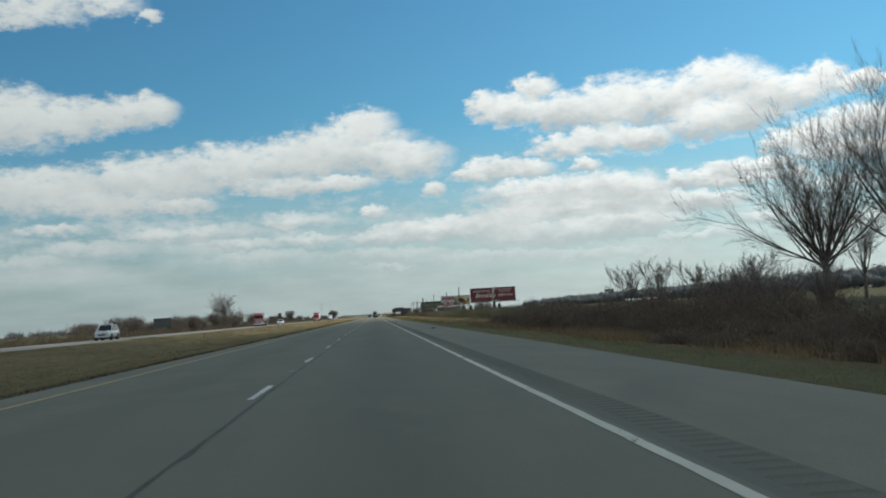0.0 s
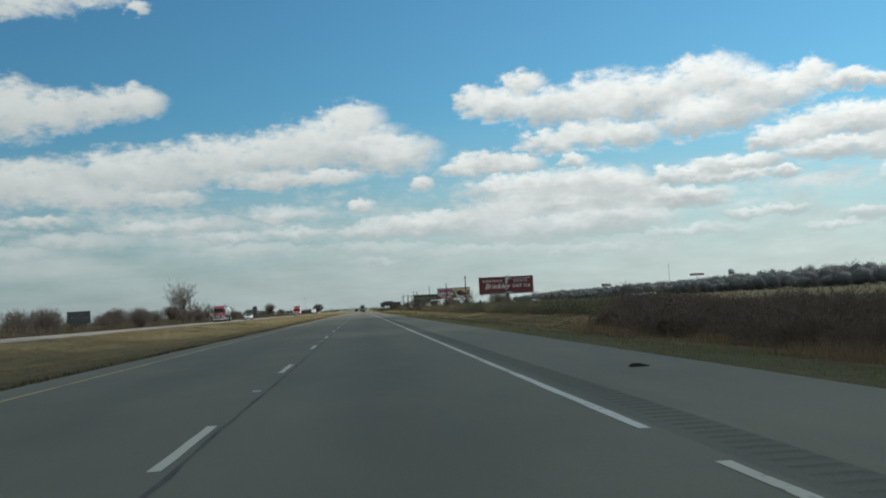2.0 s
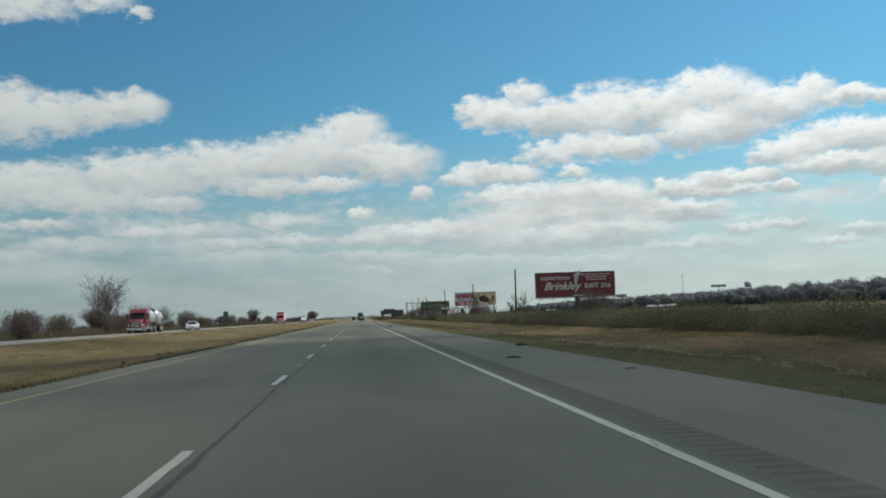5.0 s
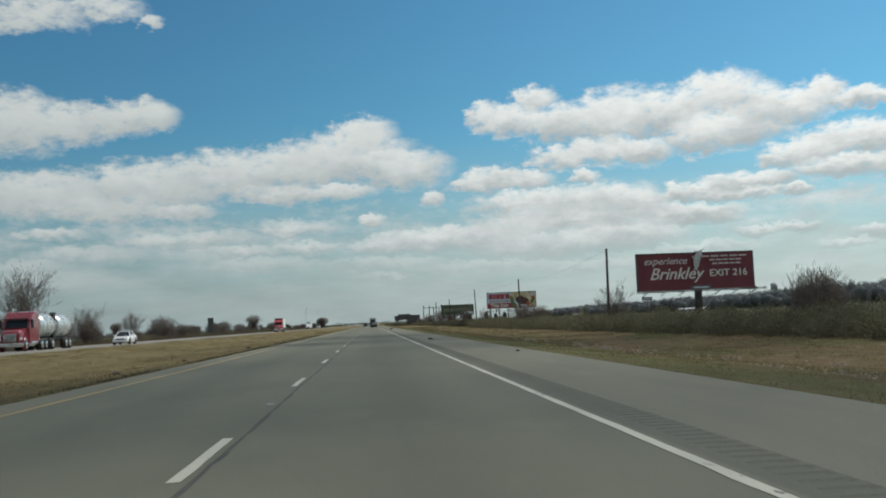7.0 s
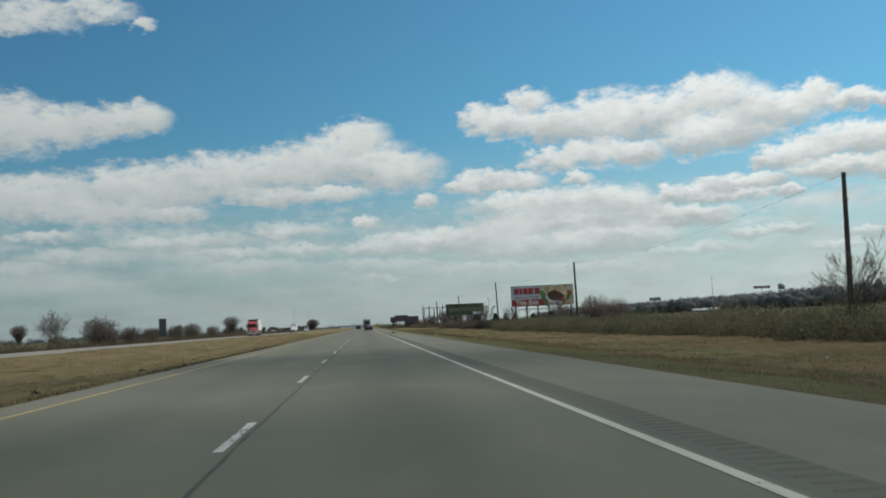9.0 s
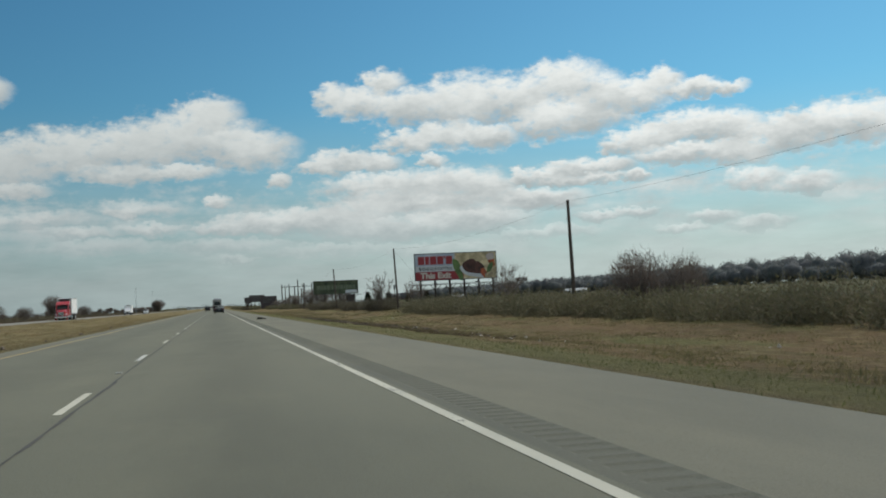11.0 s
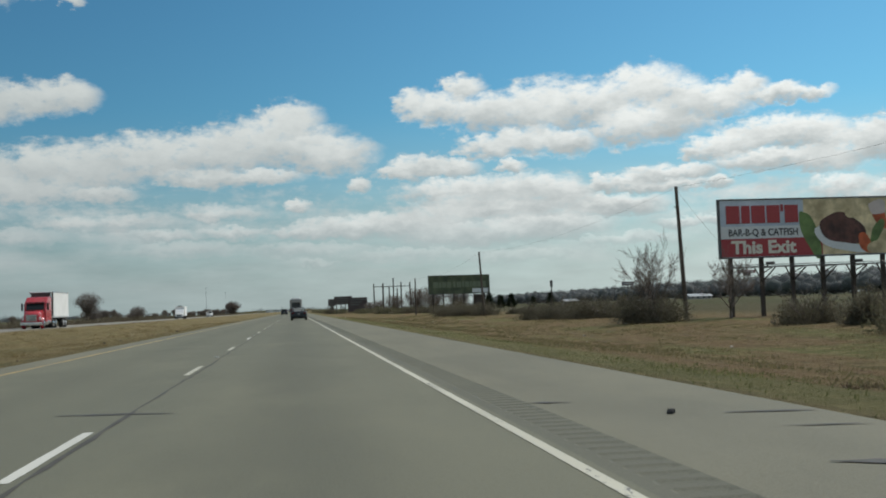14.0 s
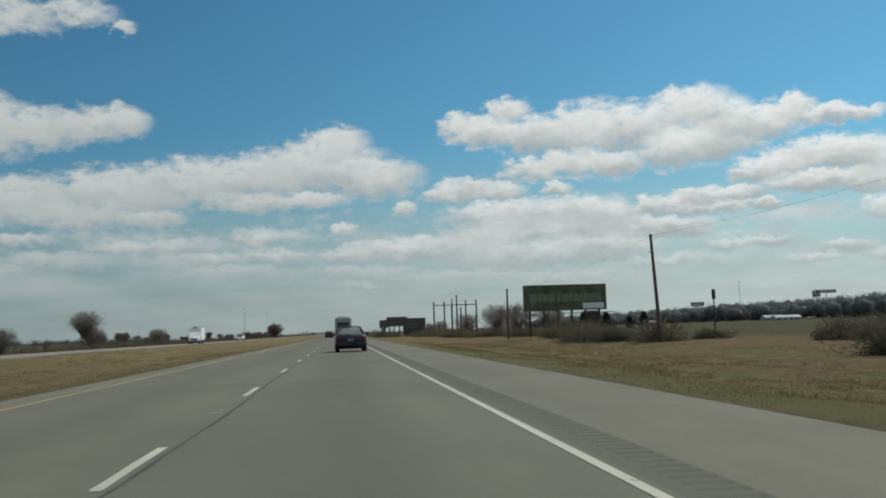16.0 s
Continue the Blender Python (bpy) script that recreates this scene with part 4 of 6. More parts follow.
# woods on the skyline
def woods(name, label, centres, per, material, seed):
    """Rounded tree masses, each a lumpy crown with a fringe of small twigs."""
    rng = np.random.default_rng(seed)
    ball = bmesh.new()
    bmesh.ops.create_icosphere(ball, subdivisions=1, radius=1.0)
    ball.verts.ensure_lookup_table()
    unit = np.array([v.co for v in ball.verts])
    tri = np.array([[v.index for v in f.verts] for f in ball.faces], np.int32)
    ball.free()
    vs, fs, count = [], [], 0
    for x, y, z, wx, wy, h in centres:
        lump = rng.uniform(0.66, 0.88, (len(unit), 1))
        vs.append(np.array([x, y, z + h * 0.45]) + unit * lump * np.array([wx, wy, h * 0.5]))
        fs.append(tri + count)
        count += len(unit)
        d = rng.normal(size=(per, 3))
        d /= np.linalg.norm(d, axis=1)[:, None]
        p = np.array([x, y, z + h * 0.45]) + d * np.array([wx, wy, h * 0.5]) * rng.uniform(0.66, 1.0, (per, 1)) * (0.9 + 0.12 * np.sin(d[:, :1] * 7 + x) * np.sin(d[:, 1:2] * 6 + y))
        way = d + rng.normal(0, 0.4, (per, 3)) + np.array([0, 0, 0.3])
        way /= np.linalg.norm(way, axis=1)[:, None]
        v, f = blades(p, way, rng.uniform(0.5, 1.3, per), rng.uniform(0.3, 0.8, per), rng)
        vs.append(v)
        fs.append(f + count)
        count += len(v)
    v = np.concatenate(vs)
    v[:, 2] = np.maximum(v[:, 2], -1.2)
    tagged(new(name, mesh_from(name, v, np.concatenate(fs), material, True)), label, "woods", kind="stuff")


heaps = [(x, y, -0.6, wx, wy, h * 1.75) for x, y, z, wx, wy, h in row_of_heaps(340, 365, 300, 2500, 8.0, 5, 10, 51, (6, 11)) + row_of_heaps(380, 420, 300, 2500, 7.0, 10.0, 12.5, 52, (7, 12))]
woods("far_woods", "leafless woods along the horizon, coloured grey with haze", heaps, 520, HAZY_WOODS, 53)
heaps = [(x, y, -0.8, wx, wy, h) for x, y, z, wx, wy, h in row_of_heaps(-520, -420, 300, 3000, 16.0, 6, 11, 61, (6, 14))] + \
        [(y, x, -0.8, wy, wx, h) for x, y, z, wx, wy, h in row_of_heaps(2700, 2900, -600, 900, 16.0, 6, 13, 62, (8, 16))]
thicket("skyline_woods", "thin tree line on the horizon, coloured grey with haze", heaps, 260, HAZY_WOODS, 63, (1.4, 4.0), 0.5, 0.5, "woods", solid=0.1)


# ---------------------------------------------------------------- trees
def grow(seed, trunk, r, limbs, spread, reach, levels, up=0.12, kids=4, gap=0.3, bend=0.16, fork=(0.35, 0.85)):
    """Branches of a leafless tree as segments: trunk, limbs, twigs (level by level), from a short trunk."""
    rng = random.Random(seed)
    out = {"trunk": [], "limb": [], "twig": []}

    def jitter(k):
        return Vector((rng.gauss(0, k), rng.gauss(0, k), rng.gauss(0, k)))

    def branch(p, d, length, rad, level):
        n = 5 if level < 2 else 3
        for i in range(n):
            d = (d + jitter(bend * 0.55) + Vector((0, 0, up * (1 if level < 3 else 0.5)))).normalized()
            q = p + d * (length / n)
            r0, r1 = rad * (1 - 0.75 * i / n), rad * (1 - 0.75 * (i + 1) / n)
            out["limb" if level < 2 else "twig"].append((*p, *q, max(r0, 0.009), max(r1, 0.007)))
            if level < levels and (i + 1) / n > gap:
                for _ in range(kids if level < 2 else 2):
                    if rng.random() < 0.62:
                        side = d.cross(jitter(1.0)).normalized()
                        ang = rng.uniform(*fork)
                        branch(q, (d * math.cos(ang) + side * math.sin(ang)).normalized(), length * rng.uniform(0.38, 0.62), max(r1 * 0.62, 0.008), level + 1)
            p = q

    base, top = Vector((0, 0, -0.1)), Vector((rng.gauss(0, 0.1), rng.gauss(0, 0.1), trunk))
    out["trunk"] += [(*base, *(base * 0.75 + top * 0.25), r * 1.35, r * 1.05), (*(base * 0.75 + top * 0.25), *top, r * 1.05, r * 0.9)]
    for k in range(limbs):
        t = 2 * math.pi * (k + rng.uniform(-0.3, 0.3)) / limbs
        lean = spread * (0.25 + 0.75 * ((k * 0.618) % 1.0))
        d = Vector((math.cos(t) * math.sin(lean), math.sin(t) * math.sin(lean), math.cos(lean)))
        start = base.lerp(top, rng.uniform(0.72, 1.0))
        branch(start, d, reach * rng.uniform(0.8, 1.1), r * rng.uniform(0.32, 0.5), 0)
    return out


def bare_tree(label, at, seed, trunk, r, limbs, spread, reach, levels=3, up=0.12, kids=4, sprigs=6, sprig=0.6, width=0.022, group="", gap=0.3, thick=1.0, bend=0.16, fork=(0.35, 0.85)):
    t = thing("bare_tree", label, "tree", at, group)
    g = grow(seed, trunk, r, limbs, spread, reach, levels, up, kids, gap, bend, fork)
    v, f = tubes(g["trunk"], 9)
    child("trunk", mesh_from("trunk", v, f, BARK, True), t)
    v, f = tubes(g["limb"], 6)
    child("branching", mesh_from("branching", v, f, BARK, True), t)
    s = np.asarray(g["twig"])
    s[:, 6:] = np.maximum(s[:, 6:] * thick, 0.008 * thick)
    v, f = tubes(s, 3)
    rng = np.random.default_rng(seed)
    tips = np.repeat(s[:, 3:6], sprigs, 0)
    d = np.repeat(s[:, 3:6] - s[:, 0:3], sprigs, 0)
    d /= np.linalg.norm(d, axis=1)[:, None] + 1e-9
    d = d + rng.normal(0, 0.42, d.shape) + np.array([0, 0, 0.18])
    d /= np.linalg.norm(d, axis=1)[:, None]
    bv, bf = blades(tips - d * 0.05, d, sprig * rng.uniform(0.5, 1.2, len(tips)), np.full(len(tips), width), rng)
    crown = child("crown", mesh_from("crown", v, f, BARK), t)
    child("spray", mesh_from("spray", bv, bf, TWIG), crown)
    return t


def ground_pose(x, y, turn=0.0, scale=1.0):
    return Matrix.LocRotScale((x, y, ground_at(x, y)), Euler((0, 0, radians(turn))), (scale, scale, scale))


bare_tree("large leafless spreading tree standing behind the scrub", ground_pose(42.8, 86.7), 5, 4.4, 0.36, 19, 1.18, 8.4, 3, 0.05, 2, 3, 0.7, 0.011, "roadside trees", 0.15, 0.8, 0.09, (0.22, 0.6))
bare_tree("tall leafless tree with upswept limbs behind the scrub", ground_pose(53.5, 90.0, 40), 9, 5.6, 0.44, 15, 1.05, 11.5, 3, 0.05, 2, 3, 0.8, 0.011, "roadside trees", 0.15, 0.8, 0.09, (0.22, 0.6))
bare_tree("slim leafless tree behind the large spreading tree", ground_pose(58.0, 112.0), 15, 3.0, 0.2, 7, 0.5, 4.6, 2, 0.10, 3, 3, 0.8, 0.016, "roadside trees")
small = bare_tree("small leafless multi-stemmed tree in the scrub", ground_pose(18.8, 65.7), 21, 1.3, 0.07, 8, 0.7, 1.9, 2, 0.06, 2, 5, 0.38, 0.010, "small scrub trees", 0.2, 0.9, 0.12, (0.25, 0.7))
for x, y, turn, k in ((21.3, 65.8, 70, 1.05), (26.5, 74.0, 30, 1.0), (30.0, 70.0, 200, 1.1)):
    copy_thing(small, ground_pose(x, y, turn, k))
# trees beside the hedge and the billboards
wind = bare_tree("leafless wind-combed tree beside a utility pole", ground_pose(23.7, 466.0), 41, 0.9, 0.12, 11, 0.85, 2.7, 2, 0.07, 2, 5, 0.55, 0.014, "billboard trees")
copy_thing(wind, ground_pose(27.8, 463.0, 140, 0.8))
copy_thing(wind, ground_pose(30.0, 418.0, 200, 0.92))
copy_thing(wind, ground_pose(31.5, 421.0, 320, 0.6))
# trees across the far carriageway
left = bare_tree("leafless tree with several upright stems", ground_pose(-48.5, 345.0), 52, 0.8, 0.26, 11, 0.6, 6.6, 2, 0.06, 3, 4, 0.7, 0.032, "far side trees")


def fuzzy_tree(label, at, seed, wide, tall, clear, group, count=5200, width=0.03):
    """A leafless tree or tall shrub whose fine twigs make a dense rounded crown over a fan of stems."""
    t = thing("bare_tree", label, "tree", at, group)
    rng = np.random.default_rng(seed)
    mid, half = (clear + tall) / 2, (tall - clear) / 2
    root = np.array([0, 0, clear * 0.75])

    def dome(n, inner):
        d = rng.normal(size=(n, 3))
        d /= np.linalg.norm(d, axis=1)[:, None]
        a = np.arctan2(d[:, 1], d[:, 0])
        lobe = 0.86 + 0.12 * np.sin(3 * a + seed) + 0.10 * np.sin(5 * a + 4 * d[:, 2]) + 0.06 * np.sin(9 * a + 7 * d[:, 2])
        narrow = (1 + 0.6 * np.minimum(d[:, 2], 0) * (clear > 1))[:, None] ** np.array([1, 1, 0])
        return np.array([0, 0, mid]) + d * narrow * np.array([wide, wide, half]) * (np.maximum(rng.uniform(0, 1, n) ** 0.4, inner) * lobe)[:, None]

    part("trunk", rod((0, 0, -0.1), (0, 0, clear * 0.8 + 0.2), 0.035 * tall, 0.026 * tall, 9), BARK, t)
    tips = dome(70, 0.7)
    knee = root + (tips - root) * rng.uniform(0.35, 0.6, (70, 1)) + rng.normal(0, 0.05 * wide, (70, 3))
    segs = [(*root, *k, 0.012 * tall, 0.007 * tall) for k in knee] + [(*k, *p, 0.007 * tall, 0.003 * tall) for k, p in zip(knee, tips)]
    v, f = tubes(segs, 5)
    crown = child("crown", mesh_from("crown", v, f, BARK), t)
    p = dome(count, 0.25)
    w = (p - root) / (np.linalg.norm(p - root, axis=1)[:, None] + 1e-6) + rng.normal(0, 0.35, p.shape) + np.array([0, 0, 0.2])
    w /= np.linalg.norm(w, axis=1)[:, None]
    size = tall * rng.uniform(0.05, 0.15, count)
    v, f = blades(p - w * (size * 0.6)[:, None], w, size, width * rng.uniform(0.6, 1.6, count), rng)
    v[:, 2] = np.maximum(v[:, 2], 0.0)
    child("spray", mesh_from("spray", v, f, TWIG), crown)
    return t


leafy = fuzzy_tree("bushy tan leafless shrub growing out of the hedge", ground_pose(25.3, 249.4), 33, 2.1, 4.0, 0.3, "hedge trees", 4200, 0.022)
for x, y, turn, k in ((25.3, 369.1, 120, 1.05), (27.2, 366.5, 20, 0.9), (27.4, 254.0, 60, 0.9)):
    copy_thing(leafy, ground_pose(x, y, turn, k))
tall_scrub = fuzzy_tree("tall leafless shrub standing out of the scrub", ground_pose(24.0, 60.0), 67, 1.9, 4.1, 0.3, "tall scrub", 2600, 0.013)
for x, y, k in ((26.5, 63.0, 0.95), (22.0, 50.0, 0.82), (25.0, 57.0, 1.0), (23.5, 47.0, 0.85), (28.0, 52.0, 0.95), (19.8, 123.3, 0.74), (21.6, 126.0, 0.6)):
    copy_thing(tall_scrub, ground_pose(x, y, x * 77 + y * 13, k))
rounded = fuzzy_tree("leafless tree with a dense domed crown over forked limbs", ground_pose(-53.8, 694.0), 63, 4.3, 8.9, 3.0, "far side trees", 3600, 0.04)
shrub = fuzzy_tree("broad leafless shrub rounded down to the ground", ground_pose(-52.0, 371.0), 64, 3.4, 5.4, 0.3, "far side shrubs", 3800, 0.055)
lolly = fuzzy_tree("slender leafless tree with a small round crown", ground_pose(-52.0, 415.5), 65, 1.5, 4.6, 1.9, "far side trees", 1900, 0.038)
for x, y, k in ((-52, 184, 0.70), (-53, 195, 0.72), (-52, 211, 0.9), (-51, 222, 0.95), (-53, 233, 0.85), (-53, 250, 0.72), (-51, 262, 0.75), (-52, 279, 0.98), (-54, 288, 0.9), (-51, 298, 1.0), (-53, 309, 0.95), (-52, 324, 0.9), (-53, 366, 0.8), (-53, 379, 0.85), (-51, 389, 0.95), (-52, 398, 0.6), (-53, 440, 0.55), (-52, 465, 1.2), (-52, 475, 0.75), (-52, 494, 0.85), (-53, 520, 0.8), (-52, 552, 0.9), (-53, 587, 1.05), (-53, 633, 0.9), (-54, 787, 1.05)):
    copy_thing(shrub, ground_pose(x, y, y * 7, k))
copy_thing(shrub, ground_pose(-56.0, 712.0, 90, 1.05))
copy_thing(rounded, ground_pose(-53.0, 352.0, 40, 0.7))
copy_thing(rounded, ground_pose(-54.0, 361.0, 200, 0.65))
copy_thing(lolly, ground_pose(-54.0, 570.0, 90, 1.1))
for x, y, k in ((30.2, 303.8, 0.42), (33.0, 305.0, 0.35), (37.5, 305.0, 0.38)):
    copy_thing(wind, ground_pose(x, y, x * 50, k))
copy_thing(wind, ground_pose(24.9, 301.3, 50, 0.85))
grove = fuzzy_tree("pale grey leafless tree beside the green billboard", ground_pose(30.0, 668.0), 66, 4.0, 6.6, 1.0, "billboard grove", 4200, 0.035)
for x, y, k in ((25.0, 772.0, 0.62), (29.0, 780.0, 0.7), (35.0, 676.0, 1.05), (41.0, 672.0, 0.95), (26.5, 690.0, 0.8)):
    copy_thing(grove, ground_pose(x, y, x * 40, k))
copy_thing(left, ground_pose(-52.0, 392.0, 130, 0.62))
copy_thing(left, ground_pose(-55.0, 445.0, 40, 0.6))
rt = random.Random(77)
for y in range(500, 1500, 15):
    if abs(y - 705) < 28:
        continue
    k = rt.uniform(0.55, 1.0) * (1.0 + (y - 500) / 1800)
    pick = rt.choice((rounded, shrub, lolly, lolly))
    copy_thing(pick, ground_pose(-rt.uniform(54, 70), y + rt.uniform(-9, 9), rt.uniform(0, 360), k * (0.48 if pick is rounded else 0.95)))


def evergreen(label, at, seed, tall, wide, group=""):
    """A dense evergreen: trunk, and tiers of drooping sprays."""
    rng = np.random.default_rng(seed)
    t = thing("evergreen_tree", label, "tree", at, group)
    part("trunk", rod((0, 0, -0.1), (0, 0, tall * 0.9), wide * 0.09, 0.03, 7), BARK, t)
    n = 3200
    h = rng.uniform(0.06, 1, n) ** 0.8
    r = wide * (1 - h * 0.85) * rng.uniform(0.25, 1, n) ** 0.5 * (0.8 + 0.25 * np.sin(h * 31))
    a = rng.uniform(0, 2 * math.pi, n)
    p = np.stack([np.cos(a) * r, np.sin(a) * r, h * tall], 1)
    d = np.stack([np.cos(a), np.sin(a), rng.normal(0.1, 0.35, n)], 1)
    d /= np.linalg.norm(d, axis=1)[:, None]
    v, f = blades(p, d, rng.uniform(0.25, 0.7, n) * wide / 2, rng.uniform(0.10, 0.22, n) * wide / 2, rng)
    child("crown", mesh_from("crown", v, f, NEEDLE), t)
    return t


cedar = evergreen("dark green cedar at the edge of the field", ground_pose(52.0, 690.0), 3, 4.4, 1.9, "field cedars")
for x, y, k in ((58.0, 705.0, 0.9), (64.0, 720.0, 1.0), (75.0, 740.0, 0.8), (90.0, 780.0, 1.1)):
    copy_thing(cedar, ground_pose(x, y, k * 300, k))
fuzzy_tree("big dark rounded tree beside the far carriageway", ground_pose(-47.0, 1240.0), 8, 6.6, 11.0, 1.2, "far side trees", 5200, 0.16)


def bush(label, at, seed, wx, wy, h, material=BUSH, group="roadside bushes", per=7600):
    t = thing("bush", label, "bush", at, group)
    rng = random.Random(seed)
    v, f = tubes([(0.1 * rng.gauss(0, 1), 0.1 * rng.gauss(0, 1), -0.05, wx * rng.uniform(-0.7, 0.7), wy * rng.uniform(-0.7, 0.7), h * rng.uniform(0.6, 0.95), 0.03, 0.01) for _ in range(22)], 4)
    child("stem_clump", mesh_from("stem_clump", v, f, BARK), t)
    lobes = [(0, 0, 0, wx, wy, h)] + [(wx * rng.uniform(-0.6, 0.6), wy * rng.uniform(-0.6, 0.6), 0, wx * 0.55, wy * 0.55, h * rng.uniform(0.7, 1.1)) for _ in range(3)]
    thicket("foliage", "", lobes, per // 4, material, seed, (0.08, 0.24), 0.05, 0.2, parent=t)
    return t


for i, (x, y, wx, wy, h) in enumerate(((22.8, 499.0, 2.5, 4.0, 2.1), (24.5, 492.5, 2.4, 4.0, 2.2), (26.0, 486.5, 2.2, 3.6, 2.1), (26.1, 477.8, 0.5, 0.7, 1.9), (22.9, 559.0, 3.0, 4.6, 2.4),
                                       (25.4, 543.0, 3.2, 4.6, 2.5), (27.0, 651.0, 2.6, 4.5, 2.2), (29.0, 628.0, 3.0, 4.5, 2.3), (30.8, 545.0, 2.2, 2.6, 1.0), (31.6, 523.0, 2.2, 3.0, 1.8), (33.0, 519.0, 2.4, 3.2, 1.9), (24.2, 551.5, 2.6, 4.2, 2.0), (28.0, 577.0, 2.8, 4.5, 1.8), (30.2, 638.0, 3.0, 5.0, 1.9),
                                       (32.6, 508.0, 2.4, 3.8, 2.1), (29.8, 493.0, 0.8, 1.3, 2.3), (23.5, 464.5, 2.3, 3.2, 2.4), (24.8, 471.0, 2.0, 3.0, 2.3), (25.6, 447.5, 1.9, 3.2, 1.9), (26.8, 443.0, 1.8, 3.0, 1.9), (27.2, 433.5, 2.2, 3.4, 2.1), (26.8, 591.0, 2.6, 4.0, 2.2), (33.0, 600.0, 3.2, 4.5, 2.7), (31.0, 612.0, 2.6, 3.0, 3.0), (44.0, 540.0, 4.0, 4.5, 1.6), (14.5, 848.0, 2.6, 4.0, 3.0))):
    bush("dense dark leafless bush on the grass verge", ground_pose(x, y, 37 * i), 100 + i, wx, wy, h)
bush("reddish brown bush at the foot of the scrub", ground_pose(18.4, 112.5), 150, 1.5, 1.8, 1.1, SCRUB)
for x, y, w, h in ((13.2, 90.5, 1.3, 1.5), (15.2, 97.0, 1.6, 2.0), (12.0, 84.0, 1.2, 1.2), (17.5, 104.0, 1.8, 2.2), (18.6, 117.5, 1.5, 1.9)):
    bush("dark brown leafless bush at the edge of the scrub", ground_pose(x, y, x * 40), int(y), w, w * 1.2, h, SCRUB)
bush("rounded brown bush at the start of the scrub", ground_pose(13.0, 98.0), 151, 1.5, 2.0, 1.3, SCRUB)


# ---------------------------------------------------------------- utility poles and wires
POLES = [(24.3, 300.9, 7.8, 0.1), (26.35, 384.7, 7.95, -0.15), (26.2, 467.1, 8.6, -0.35), (25.0, 541.5, 8.1, -0.45), (23.6, 612.0, 6.6, 0.0), (23.4, 690.0, 7.6, 0.1)]


def utility_pole(x, y, top, lean):
    z = ground_at(x, y)
    t = thing("utility_pole", "weathered wooden utility pole leaning slightly over the hedge", "utility pole", Matrix.Translation((x - lean * 0.4, y, z)), "utility poles")
    part("pole", rod((0, 0, -0.3), (lean, 0, top - z), 0.17, 0.11, 10), POLE_WOOD, t)
    tip = Vector((lean, 0, top - z))
    part("insulator", rod(tip + Vector((0.10, 0, -0.25)), tip + Vector((0.10, 0, -0.02)), 0.045, 0.03), GALV, t, "grey insulator")
    part("bracket", box(lean - 0.16, lean + 0.16, -0.05, 0.05, top - z - 1.45, top - z - 1.35, 0.01), GALV, t)
    return t.matrix_basis @ (tip + Vector((0.10, 0, -0.05)))


tips = [utility_pole(*p) for p in POLES]


def wire(a, b, sag, radius=0.0055):
    t = thing("overhead_wire", "thin black overhead wire strung between poles", "wire", Matrix(), "overhead wires")
    pts = [a.lerp(b, i / 16) - Vector((0, 0, sag * 4 * (i / 16) * (1 - i / 16))) for i in range(17)]
    v, f = tubes([(*p, *q, radius, radius) for p, q in zip(pts, pts[1:])], 4)
    child("strand", mesh_from("strand", v, f, WIRE), t)


for a, b in zip(tips, tips[1:]):
    wire(a, b, 0.9)
wire(tips[2] - Vector((0, 0, 0.3)), Vector((31.5, 468.5, 2.2)), 0.05, 0.007)


def pole_yard():
    """Tall timber poles of a switching yard, some joined by cross beams."""
    r = random.Random(4)
    for i, (x, y, top) in enumerate(((34.2, 800, 9.7), (37.2, 797, 9.7), (39.8, 800, 8.6), (41.0, 796, 11.6), (43.0, 803, 8.0), (44.0, 798, 10.0), (47.2, 797, 10.0), (48.6, 810, 5.6))):
        t = thing("yard_pole", "tall dark timber pole of a switching yard", "pole", Matrix.Translation((x - 5.5, y, ground_at(x, y))), "switching yard poles")
        part("shaft", rod((0, 0, -0.2), (0, 0, top + 0.6), 0.26, 0.2, 8), TIMBER, t)
        part("cap", box(-0.32, 0.32, -0.12, 0.12, top + 0.45, top + 0.62, 0.03), GALV, t)
    t = thing("yard_beam", "dark timber cross beam joining the yard poles", "beam", Matrix.Translation((28.7, 797, 0)))
    part("beam", box(0, 13.0, -0.12, 0.12, 8.6, 8.85, 0.03), TIMBER, t)


pole_yard()


# ---------------------------------------------------------------- billboards
FACE = Matrix.Rotation(radians(90), 4, "X")


def on_face(x, z, proud=0.02):
    """A pose on the board's face, which looks back along the road."""
    return Matrix.Translation((x, -proud, z)) @ FACE


def panel(name, x0, x1, z0, z1, material, parent, proud=0.0, deep=0.02, bevel=0.0):
    return part(name, box(x0, x1, -proud - deep, -proud, z0, z1, bevel), material, parent)


def disc(name, cx, cz, rx, rz, material, parent, proud, turn=0.0, squash=2.0, x_max=1e9):
    """A flat rounded patch of a printed picture."""
    bm = bmesh.new()
    ring = []
    for k in range(28):
        t = 2 * math.pi * k / 28
        wob = 1 + 0.06 * math.sin(3 * t + cx) + 0.04 * math.sin(5 * t + cz)
        px, pz = rx * math.copysign(abs(math.cos(t)) ** (2 / squash), math.cos(t)) * wob, rz * math.copysign(abs(math.sin(t)) ** (2 / squash), math.sin(t)) * wob
        c, s = math.cos(turn), math.sin(turn)
        ring.append(bm.verts.new((min(cx + px * c - pz * s, x_max), -proud, cz + px * s + pz * c)))
    f = bm.faces.new(ring)
    made = bmesh.ops.extrude_face_region(bm, geom=[f])
    bmesh.ops.translate(bm, vec=(0, 0.006, 0), verts=[v for v in made["geom"] if isinstance(v, bmesh.types.BMVert)])
    bmesh.ops.recalc_face_normals(bm, faces=bm.faces)
    return part(name, bm, material, parent)


